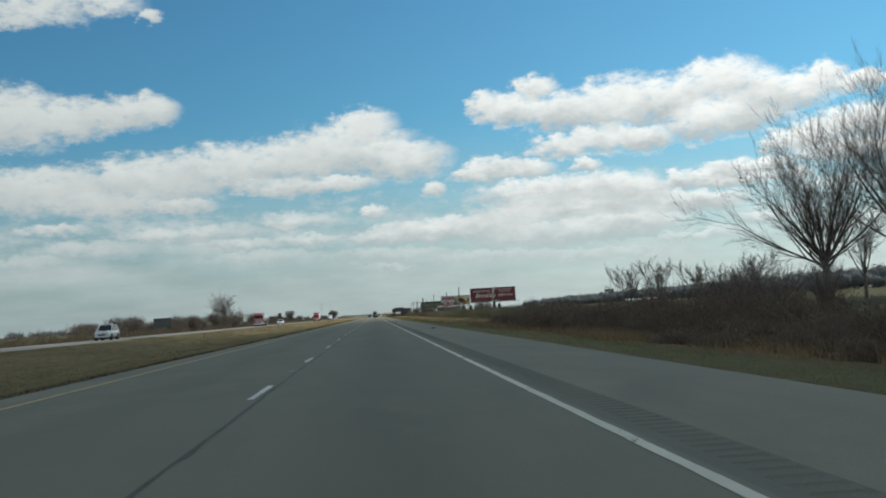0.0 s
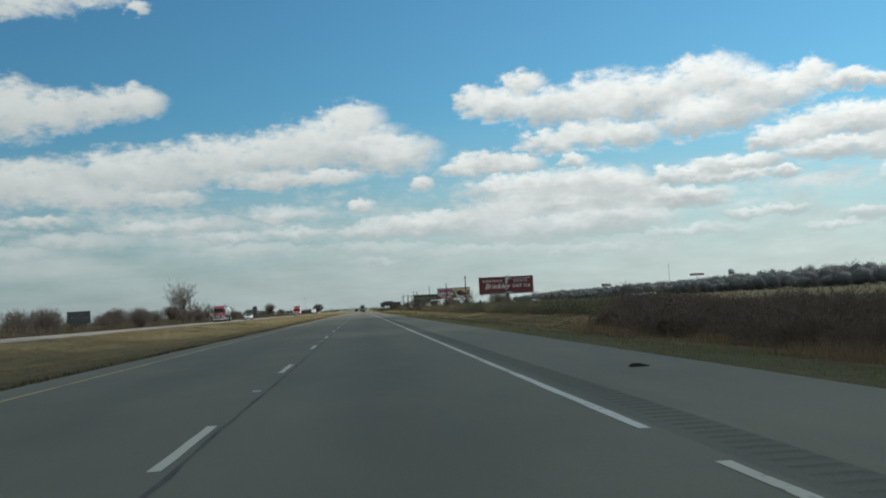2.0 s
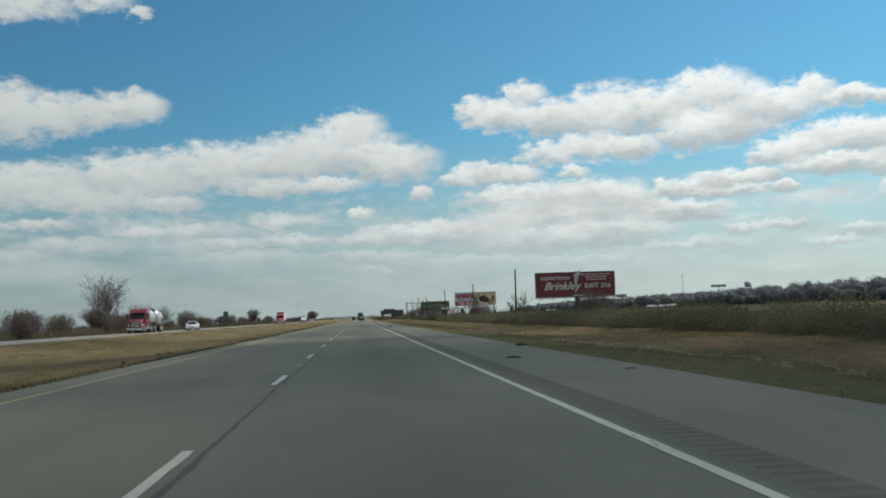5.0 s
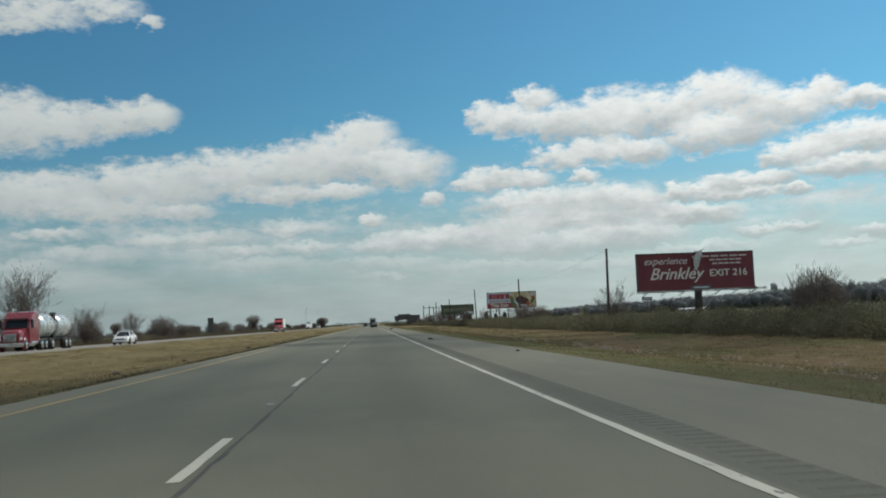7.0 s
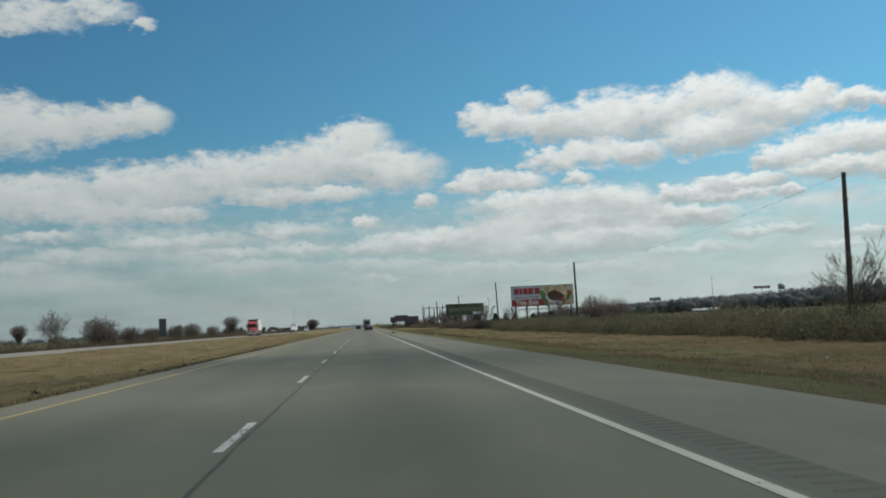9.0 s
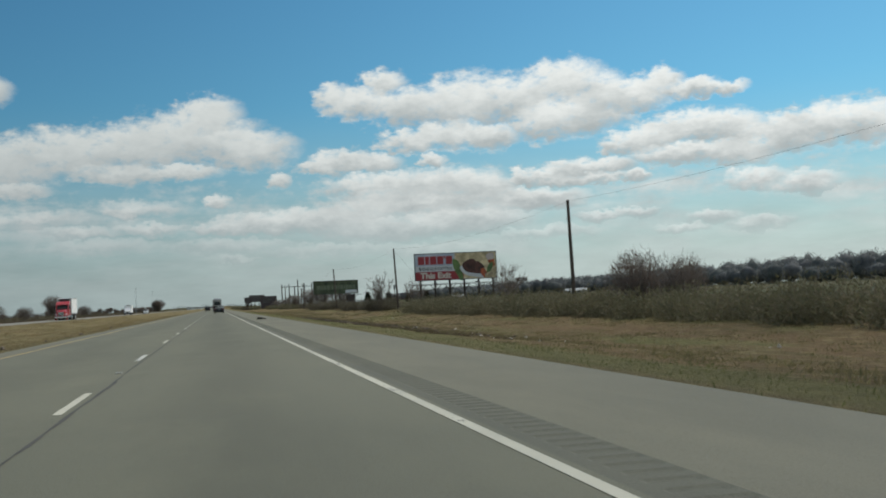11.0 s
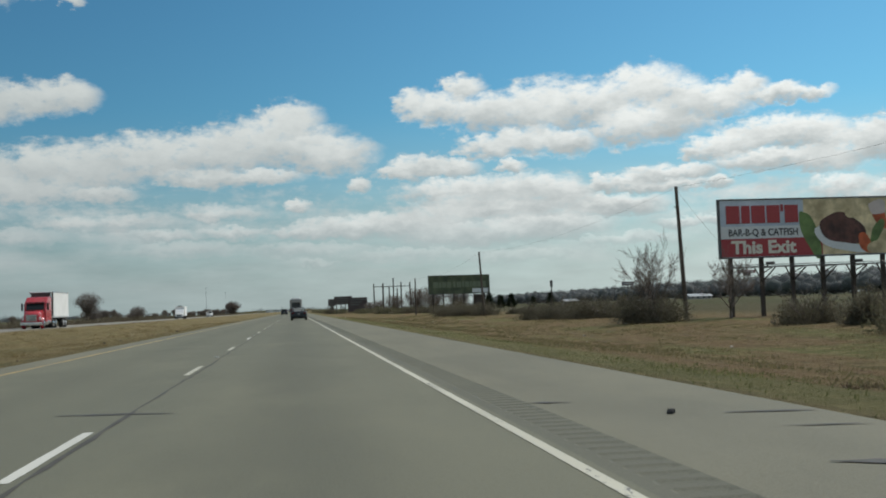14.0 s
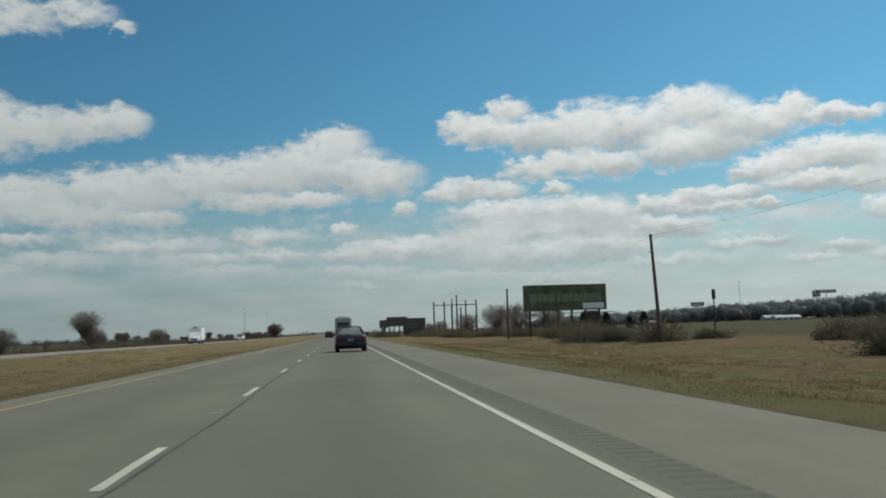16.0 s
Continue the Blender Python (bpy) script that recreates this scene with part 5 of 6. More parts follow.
def catwalk(parent, width, z, posts, knees=True):
    """The service walk below a board, with brackets and lamps."""
    walk_way = part("catwalk", box(-0.5, width + 0.7, -1.5, -0.75, z - 0.05, z + 0.03), STEEL, parent)
    part("rail", rod((-0.5, -1.5, z + 0.12), (width + 0.7, -1.5, z + 0.12), 0.025, None, 6), STEEL, walk_way)
    for x in posts:
        bm = rod((x, 0.0, z - 0.05), (x, -1.5, z - 0.02), 0.05, None, 6)
        part("bracket", bm, STEEL, walk_way)
        for s in (-1, 1) if knees else ():
            part("knee_brace", rod((x + s * 0.75, -0.2, z - 0.05), (x, 0.25, z - 1.0), 0.05, None, 6), TIMBER, walk_way)
        part("brace", rod((x, 0.05, z - 0.4), (x, -1.35, z - 0.08), 0.04, None, 6), TIMBER, walk_way)


def flood_lamp(parent, x, z):
    arm = part("lamp_arm", rod((x, -1.4, z), (x, -1.9, z + 0.12), 0.03, None, 6), STEEL, parent)
    part("lamp_head", box(x - 0.28, x + 0.28, -2.15, -1.85, z + 0.10, z + 0.28, 0.05), STEEL, arm)


def frame_edges(parent, width, z0, z1):
    edge = 0.09
    for n, b in (("top_trim", (-edge, width + edge, z1, z1 + edge)), ("bottom_trim", (-edge, width + edge, z0 - edge, z0)),
                 ("side_trim", (-edge, 0.0, z0, z1)), ("side_trim", (width, width + edge, z0, z1))):
        part(n, box(b[0], b[1], -0.05, 0.32, b[2], b[3], 0.01), STEEL, parent)


def billboard_town():
    x, y, z = 27.8, 301.9, ground_at(34, 303)
    turn = math.degrees(math.atan2(1.9, 13.1))
    t = thing("billboard", "dark red town billboard with cream lettering on one steel column", "billboard", pose(x, y, 0, 0, 0, turn), "roadside billboards")
    W, z0, z1 = 13.2, 3.2, 7.05
    panel("face", 0, W, z0, z1, RED_VINYL, t, -0.28, 0.28)
    frame_edges(t, W, z0, z1)
    part("column", rod((W * 0.525, 0.5, z - 0.4), (W * 0.525, 0.5, z1 - 0.5), 0.42, 0.40, 20), STEEL, t, "dark steel column", True)
    part("back_truss", box(0.4, W - 0.4, 0.3, 0.55, 4.6, 4.85, 0.02), STEEL, t)
    catwalk(t, W, z0 - 0.18, [0.4 + i * 2.05 for i in range(7)], False)
    lettering("experience", 1.05, GREY_LETTER, t, on_face(0.65, 5.95), 0.35, "lettering_small", 0.014, 1.05)
    lettering("Brinkley", 1.75, CREAM, t, on_face(1.25, 4.35), 0.36, "lettering_large", 0.02, 1.04)
    lettering("EXIT 216", 1.02, CREAM, t, on_face(8.1, 4.55), 0.0, "lettering_exit", 0.014, 1.13)
    for i, (a, b) in enumerate(((7.3, 12.7), (8.2, 12.0), (8.5, 11.9))):
        for k in range(5):
            w = (b - a) / 5
            panel("text_bar", a + k * w, a + (k + 0.82) * w, 6.60 - i * 0.40, 6.76 - i * 0.40, GREY_LETTER, t, 0.0, 0.015)
    plate = panel("name_plate", W * 0.45, W * 0.62, z0 - 0.02, z0 + 0.42, SIGN_BACK, t, 0.03, 0.05)
    panel("text_bar", W * 0.47, W * 0.60, z0 + 0.13, z0 + 0.25, PALE_VINYL, plate, 0.085, 0.01)
    # the leaping fish that stands above the top edge
    bm = bmesh.new()
    spine = [(6.5, 5.35, 0.12), (6.55, 5.75, 0.30), (6.62, 6.2, 0.36), (6.75, 6.65, 0.36), (6.95, 7.0, 0.27), (7.1, 7.3, 0.14)]
    rings = []
    for cx, cz, r in spine:
        rings.append([bm.verts.new((cx + r * math.cos(k * math.pi / 4), -0.25 + 0.45 * r * math.sin(k * math.pi / 4), cz - 0.3 * r * math.cos(k * math.pi / 4))) for k in range(8)])
    for a, b in zip(rings, rings[1:]):
        for k in range(8):
            bm.faces.new((a[k], a[(k + 1) % 8], b[(k + 1) % 8], b[k]))
    bm.faces.new(rings[0][::-1])
    bm.faces.new(rings[-1])
    for tri in (((6.9, 7.05), (7.75, 7.62), (7.15, 7.35)), ((6.7, 6.9), (6.35, 7.35), (6.95, 7.15)), ((6.5, 6.0), (6.05, 6.75), (6.6, 6.6)), ((7.0, 6.5), (7.35, 6.9), (7.1, 7.0)), ((6.55, 5.5), (6.15, 5.3), (6.7, 5.2))):
        lo, hi = [bm.verts.new((a, -0.28, b)) for a, b in tri], [bm.verts.new((a, -0.22, b)) for a, b in tri]
        bm.faces.new(lo)
        bm.faces.new(hi[::-1])
        for k in range(3):
            bm.faces.new((lo[k], hi[k], hi[(k + 1) % 3], lo[(k + 1) % 3]))
    bmesh.ops.recalc_face_normals(bm, faces=bm.faces)
    part("fish_cutout", bm, FISH, t, "grey-white cut-out fish above the top edge")


def billboard_food():
    x, y = 29.25, 467.7
    z = ground_at(35, 468)
    t = thing("billboard", "restaurant billboard with a printed plate of food on six timber posts", "billboard", pose(x, y, 0), "roadside billboards")
    W, z0, z1 = 12.5, 3.66, 7.6
    back = panel("face", 0, W, z0, z1, SKY_VINYL, t, -0.2, 0.2)
    frame_edges(t, W, z0, z1)
    panel("white_band", 0.02, 6.3, z0 + 1.28, z0 + 2.12, PALE_VINYL, t, 0.0, 0.008)
    panel("red_band", 0.02, 7.4, z0 + 0.02, z0 + 1.26, BRIGHT_RED, t, 0.0, 0.01)
    panel("food_picture", 6.1, W - 0.02, z0 + 0.02, z1 - 0.02, FOOD_CREAM, t, 0.001, 0.004)
    disc("leaf_patch", 6.55, z0 + 1.5, 0.55, 1.75, FOOD_GREEN, t, 0.012, 0.35)
    disc("plate_rim", 8.9, z0 + 1.2, 2.1, 0.95, PALE_VINYL, t, 0.014, -0.3)
    disc("bread_slice", 7.7, z0 + 2.9, 1.1, 0.7, FOOD_CREAM, t, 0.020, -0.6, 3.0)
    disc("bun", 10.6, z0 + 1.9, 1.5, 1.3, FOOD_CREAM, t, 0.018, 0.4)
    disc("meat", 8.95, z0 + 1.8, 1.75, 1.05, FOOD_BROWN, t, 0.026, -0.25)
    disc("fries", 10.6, z0 + 0.75, 0.45, 0.8, FOOD_RED, t, 0.030, 0.5)
    disc("lettuce", 11.5, z0 + 1.55, 0.35, 1.0, FOOD_GREEN, t, 0.031, -0.5)
    disc("toast", 11.4, z0 + 0.5, 0.7, 0.4, FOOD_CREAM, t, 0.032, 0.3, 3.0)
    disc("pepper", 11.75, z0 + 2.6, 0.45, 0.95, FOOD_RED, t, 0.024, 0.4)
    disc("cup", 11.6, z0 + 3.25, 0.6, 0.5, GREY_LETTER, t, 0.034, 0.2, 3.2)
    disc("crust", 10.15, z0 + 3.1, 1.0, 0.5, FOOD_CREAM, t, 0.033, 0.3)
    # the owner's mark, as plain red blocks
    for i, (a, w) in enumerate(((0.45, 0.98), (1.55, 0.62), (2.28, 1.0), (3.4, 0.95), (4.72, 0.98))):
        panel("name_block", a, a + w, z0 + 2.32, z0 + 3.55, BRIGHT_RED, t, 0.012, 0.02, 0.0)
    panel("name_tick", 4.42, 4.62, z0 + 3.1, z0 + 3.6, BRIGHT_RED, t, 0.012, 0.02)
    lettering("BAR-B-Q & CATFISH", 0.68, INK, t, on_face(0.55, z0 + 1.46), 0.0, "lettering_small", 0.012, 0.84)
    lettering("This Exit", 1.22, CREAM, t, on_face(0.75, z0 + 0.26), 0.0, "lettering_large", 0.045, 1.08)
    posts = [0.75 + i * 2.25 for i in range(6)]
    for px in posts:
        part("post", box(px - 0.13, px + 0.13, 0.22, 0.5, z - 0.4, z1 - 0.4, 0.02), TIMBER, t, "dark timber post")
    catwalk(t, W, z0 - 0.72, posts)
    for px in (2.6, 8.9, 11.6):
        flood_lamp(t, px, z0 - 0.7)


def billboard_green():
    x, y = 26.95, 617.3
    z = ground_at(33, 618)
    t = thing("billboard", "dark green billboard with pale unreadable lettering", "billboard", pose(x, y, 0, 0, 0, 9.0), "roadside billboards")
    W, z0, z1 = 12.9, 3.4, 7.1
    panel("face", 0, W, z0, z1, GREEN_VINYL, t, -0.2, 0.2)
    frame_edges(t, W, z0, z1)
    for a, w in ((0.9, 1.1), (2.15, 0.5), (2.8, 0.9), (3.85, 0.9), (5.2, 0.45), (5.9, 1.0), (7.1, 0.4), (7.7, 0.9), (8.75, 0.4), (9.3, 0.9), (10.3, 0.95), (11.4, 0.8)):
        panel("text_bar", a, a + w, z0 + 1.25, z0 + 2.45, GREEN_LETTER, t, 0.0, 0.012)
    panel("white_label", 9.2, W - 0.3, z0 + 0.15, z0 + 1.0, PALE_VINYL, t, 0.0, 0.014)
    posts = [0.9 + i * 2.2 for i in range(6)]
    for px in posts:
        part("post", box(px - 0.13, px + 0.13, 0.22, 0.5, z - 0.4, z1 - 0.4, 0.02), TIMBER, t, "dark timber post")
    catwalk(t, W, z0 - 0.5, posts)
    panel("skirt_panel", 10.0, 12.2, z + 0.6, z0 - 0.2, BROWN_BOARD, t, -0.9, 0.1)


def billboard_plain(x, y, turn, W, z0, z1, material, label):
    z = ground_at(x, y)
    t = thing("billboard", label, "billboard", pose(x, y, 0, 0, 0, turn), "distant billboards")
    panel("face", 0, W, z0, z1, material, t, -0.2, 0.2)
    frame_edges(t, W, z0, z1)
    for i in range(4):
        px = 0.8 + i * (W - 1.6) / 3
        part("post", box(px - 0.16, px + 0.16, 0.22, 0.55, z - 0.4, z1 - 0.4), TIMBER, t)
    for i in range(3):
        panel("text_bar", W * 0.12, W * (0.88 - 0.15 * i), z1 - 0.9 - i * 0.95, z1 - 0.5 - i * 0.95, PALE_VINYL if material is not BROWN_BOARD else SIGN_BACK, t, 0.0, 0.02)


billboard_town()
billboard_food()
billboard_green()
billboard_plain(14.0, 868.0, 4, 2.8, 2.6, 5.4, BROWN_BOARD, "distant dark brown billboard seen past the hedgerow")
billboard_plain(15.6, 842.0, 4, 7.1, 3.0, 6.1, BROWN_BOARD, "distant dark brown billboard with pale lower bars")
billboard_plain(19.8, 815.0, 4, 7.2, 0.0, 5.2, BROWN_BOARD, "low dark brown board close to the ground")


# ---------------------------------------------------------------- signs, masts and buildings far off
def road_sign_back(x, y, w, z0, z1, label):
    z = ground_at(x, y)
    t = thing("road_sign", label, "road sign", pose(x, y, 0), "signs for oncoming traffic")
    part("sign_panel", box(-w / 2, w / 2, -0.02, 0.02, z0, z1, 0.01), SIGN_BACK, t)
    for px in ((-w * 0.3, w * 0.3) if w > 1.6 else (0.0,)):
        part("post", box(px - 0.05, px + 0.05, -0.12, -0.02, z - 0.3, z1 - 0.1), STEEL, t)
        part("clamp", box(px - 0.1, px + 0.1, -0.14, -0.02, (z0 + z1) / 2 - 0.04, (z0 + z1) / 2 + 0.04), GALV, t)


road_sign_back(-43.0, 212.0, 3.5, 1.2, 3.1, "grey back of a wide road sign on two posts")
road_sign_back(-41.7, 476.0, 1.5, 1.0, 4.6, "tall narrow grey back of a road sign")


def pole_sign(x, y, top, w, h, material, label, r=0.35):
    z = ground_at(x, y)
    t = thing("pole_sign", label, "sign", pose(x, y, z), "high signs by the exit")
    part("pole", rod((0, 0, -0.4), (0, 0, top - h), r, r * 0.9, 10), STEEL, t)
    box_part = part("sign_box", box(-w / 2, w / 2, -0.5, 0.5, top - h, top, 0.08), material, t)
    part("face_bar", box(-w * 0.38, w * 0.38, -0.53, -0.5, top - h * 0.62, top - h * 0.38), PALE_VINYL, box_part)


def lamp_mast(x, y, top, r=0.45):
    z = ground_at(x, y)
    t = thing("lamp_mast", "tall thin steel lighting mast near the interchange", "mast", pose(x, y, z), "lighting masts")
    part("shaft", rod((0, 0, -0.4), (0, 0, top), r, r * 0.6, 8), GALV, t)
    part("lamp_ring", rod((0, 0, top - 0.8), (0, 0, top), r * 1.7, r * 1.7, 12), STEEL, t)


lamp_mast(506.0, 1826.0, 50.0, 0.45)
lamp_mast(-48.0, 1010.0, 16.0, 0.08)
lamp_mast(-52.0, 1060.0, 15.0, 0.08)
lamp_mast(-45.0, 1130.0, 15.5, 0.08)


def roadside_post():
    x, y = 44.9, 585.8
    t = thing("marker_post", "slim dark post with a round head at the field edge", "post", pose(x, y, ground_at(x, y)))
    part("post", rod((0, 0, -0.2), (0, 0, 5.0), 0.10, 0.08, 8), TIMBER, t)
    part("head", box(-0.24, 0.24, -0.1, 0.1, 4.1, 5.3, 0.09), STEEL, t)


roadside_post()
pole_sign(292.0, 1344.0, 17.0, 11.0, 3.2, BROWN_BOARD, "wide dark pole sign beside the exit")
pole_sign(405.0, 1350.0, 24.0, 17.0, 2.6, FADED_RED, "tall faded red and white pole sign beside the exit")
pole_sign(288.0, 1372.0, 12.8, 6.0, 1.4, SIGN_BACK, "small grey pole sign beyond the field")


def water_tower(x, y, top):
    t = thing("water_tower", "pale water tower with a cylindrical tank on legs", "water tower", pose(x, y, -0.6))
    part("tank", rod((0, 0, top - 8), (0, 0, top), 5.2, 5.2, 24), ROOF_GREY, t, "pale round tank", True)
    part("roof", rod((0, 0, top), (0, 0, top + 1.6), 5.2, 0.5, 24), ROOF_GREY, t)
    for k in range(6):
        c, s = math.cos(k * math.pi / 3), math.sin(k * math.pi / 3)
        part("leg", rod((5.2 * c, 5.2 * s, 0), (4.4 * c, 4.4 * s, top - 8), 0.35, None, 6), STEEL, t)


water_tower(622.0, 1859.0, 36.0)


def shed(x, y, w, d, h, label):
    z = ground_at(x, y) - 0.1
    t = thing("farm_building", label, "building", pose(x, y, z), "buildings near the exit")
    part("walls", box(-w / 2, w / 2, -d / 2, d / 2, 0, h), WALL_PALE, t)
    part("roof", prism([(-d / 2 - 0.5, h), (d / 2 + 0.5, h), (0, h + d * 0.18)], -w / 2 - 0.4, w / 2 + 0.4), ROOF_GREY, t)
    for k in range(4):
        px = -w * 0.38 + k * w * 0.25
        win = part("window", box(px - 0.8, px + 0.8, -d / 2 - 0.05, -d / 2, h * 0.35, h * 0.75), DARK_GLASS, t)
        part("sill", box(px - 0.9, px + 0.9, -d / 2 - 0.12, -d / 2, h * 0.31, h * 0.35), PALE_VINYL, win)


for x, y, w, d, h in ((322, 1262, 14, 10, 2.4), (258, 1081, 15, 8, 2.0), (152, 998, 8, 6, 1.8)):
    shed(x, y, w, d, h, "low pale building with a shallow metal roof")


def overpass():
    y, z0 = 2650.0, 2.9
    t = thing("overpass_bridge", "concrete overpass crossing the highway in the distance", "bridge", pose(-14.0, y, 0), kind="structure")
    part("deck", box(-46, 30, -5, 5, z0, z0 + 1.1, 0.05), CONCRETE, t)
    part("parapet", box(-46, 30, -5.2, -4.9, z0 + 1.1, z0 + 1.7), CONCRETE, t)
    for px in (-30, -10, 10):
        for py in (-3, 3):
            part("pier", box(px - 0.6, px + 0.6, py - 0.6, py + 0.6, -1.0, z0, 0.08), CONCRETE, t)
    for s in (-1, 1):
        bm = bmesh.new()
        ends = [[bm.verts.new((s * px - (16 if s > 0 else 0), py, pz)) for py, pz in ((-14 * k - 6, -1.2), (14 * k + 6, -1.2), (6, top), (-6, top))] for px, k, top in ((46, 1.0, z0 + 1.0), (110, 0.6, 1.6), (190, 0.1, -0.9))]
        for a, b in zip(ends, ends[1:]):
            for i in range(4):
                bm.faces.new((a[i], b[i], b[(i + 1) % 4], a[(i + 1) % 4]))
        bm.faces.new(ends[0])
        bm.faces.new(ends[-1][::-1])
        bmesh.ops.recalc_face_normals(bm, faces=bm.faces)
        part("embankment", bm, GROUND, t)


overpass()


# ---------------------------------------------------------------- vehicles
def wheel(parent, x, y, r=0.33, w=0.22, rim=RIM):
    side = 1 if x > 0 else -1
    tyre = part("wheel", rod((x - w / 2, y, r), (x + w / 2, y, r), r, None, 22), RUBBER, parent, "", True)
    part("rim", rod((x + side * (w / 2 - 0.02), y, r), (x + side * (w / 2 + 0.015), y, r), r * 0.62, r * 0.55, 16), rim, tyre, "", True)
    part("hub", rod((x + side * (w / 2), y, r), (x + side * (w / 2 + 0.03), y, r), r * 0.16, None, 8), UNDER, tyre)


def shell(stations, material, name, parent, label=""):
    """A body lofted through stations: y, half width, bottom, top, and a rounding of the top edge."""
    bm = bmesh.new()
    rings = []
    for y, hw, z0, z1, k in stations:
        h = z1 - z0
        half = [(hw * 0.90, z0), (hw * 0.985, z0 + h * 0.14), (hw, z0 + h * 0.5), (hw * 0.985, z0 + h * 0.78), (hw * (1 - k * 0.5), z1 - h * 0.06), (hw * (1 - k), z1)]
        rings.append([bm.verts.new((a, y, z)) for a, z in half] + [bm.verts.new((-a, y, z)) for a, z in half[::-1]])
    n = len(rings[0])
    for a, b in zip(rings, rings[1:]):
        for i in range(n):
            bm.faces.new((a[i], b[i], b[(i + 1) % n], a[(i + 1) % n]))
    bm.faces.new(rings[0])
    bm.faces.new(rings[-1][::-1])
    bmesh.ops.recalc_face_normals(bm, faces=bm.faces)
    ob = part(name, bm, material, parent, label)
    for p in ob.data.polygons:
        p.use_smooth = p.area < 2.5 and len(p.vertices) == 4
    return ob


def greenhouse(parent, paint_mat, y, hw, hwt, z0, z1, glass=DARK_GLASS):
    """The cabin above the belt line: y = bottom rear, top rear, top front, bottom front."""
    b = [(-hw, y[0], z0), (hw, y[0], z0), (hw, y[3], z0), (-hw, y[3], z0)]
    t = [(-hwt, y[1], z1), (hwt, y[1], z1), (hwt, y[2], z1), (-hwt, y[2], z1)]
    bm = bmesh.new()
    rows = []
    for u in np.linspace(0, 1, 7):
        yy = y[1] + (y[2] - y[1]) * u
        hump = z1 + 0.03 * math.sin(math.pi * u)
        rows.append([bm.verts.new((hwt * s, yy, hump + 0.05 * (1 - abs(s) ** 3) - 0.02)) for s in np.linspace(-1.04, 1.04, 11)])
    for a, c in zip(rows, rows[1:]):
        for i in range(10):
            bm.faces.new((a[i], a[i + 1], c[i + 1], c[i]))
    made = bmesh.ops.extrude_face_region(bm, geom=list(bm.faces))
    bmesh.ops.translate(bm, vec=(0, 0, -0.05), verts=[v for v in made["geom"] if isinstance(v, bmesh.types.BMVert)])
    bmesh.ops.recalc_face_normals(bm, faces=bm.faces)
    cabin = part("roof", bm, paint_mat, parent, "", True)
    for i in range(4):
        part("pillar", rod(b[i], t[i], 0.055, 0.045, 6), paint_mat, cabin)
    for x in (-1, 1):
        mid = (0.48 * y[0] + 0.52 * y[3])
        part("pillar", rod((x * hw, mid, z0), (x * hwt, (y[1] + y[2]) / 2, z1), 0.05, 0.045, 6), UNDER, cabin)
        seat = part("seat", box(*sorted((x * 0.12, x * 0.6)), mid - 0.1, mid + 0.08, z0 - 0.3, z0 + 0.22, 0.05), UNDER, parent)
        part("headrest", box(*sorted((x * 0.24, x * 0.48)), mid - 0.08, mid + 0.04, z0 + 0.24, z0 + 0.40, 0.03), UNDER, seat)

    def pane(name, i, u0, u1, v0=0.12, v1=0.86):
        j = (i + 1) % 4
        lo_a, lo_b, hi_a, hi_b = Vector(b[i]), Vector(b[j]), Vector(t[i]), Vector(t[j])
        at = lambda u, v: lo_a.lerp(lo_b, u).lerp(hi_a.lerp(hi_b, u), v)
        part(name, slab([at(u0, v0), at(u1, v0), at(u1, v1), at(u0, v1)], 0.012), glass, cabin)

    pane("rear_window", 0, 0.08, 0.92)
    pane("windscreen", 2, 0.06, 0.94)
    for i in (1, 3):
        pane("side_window", i, 0.14, 0.46)
        pane("side_window", i, 0.51, 0.86)
    return cabin


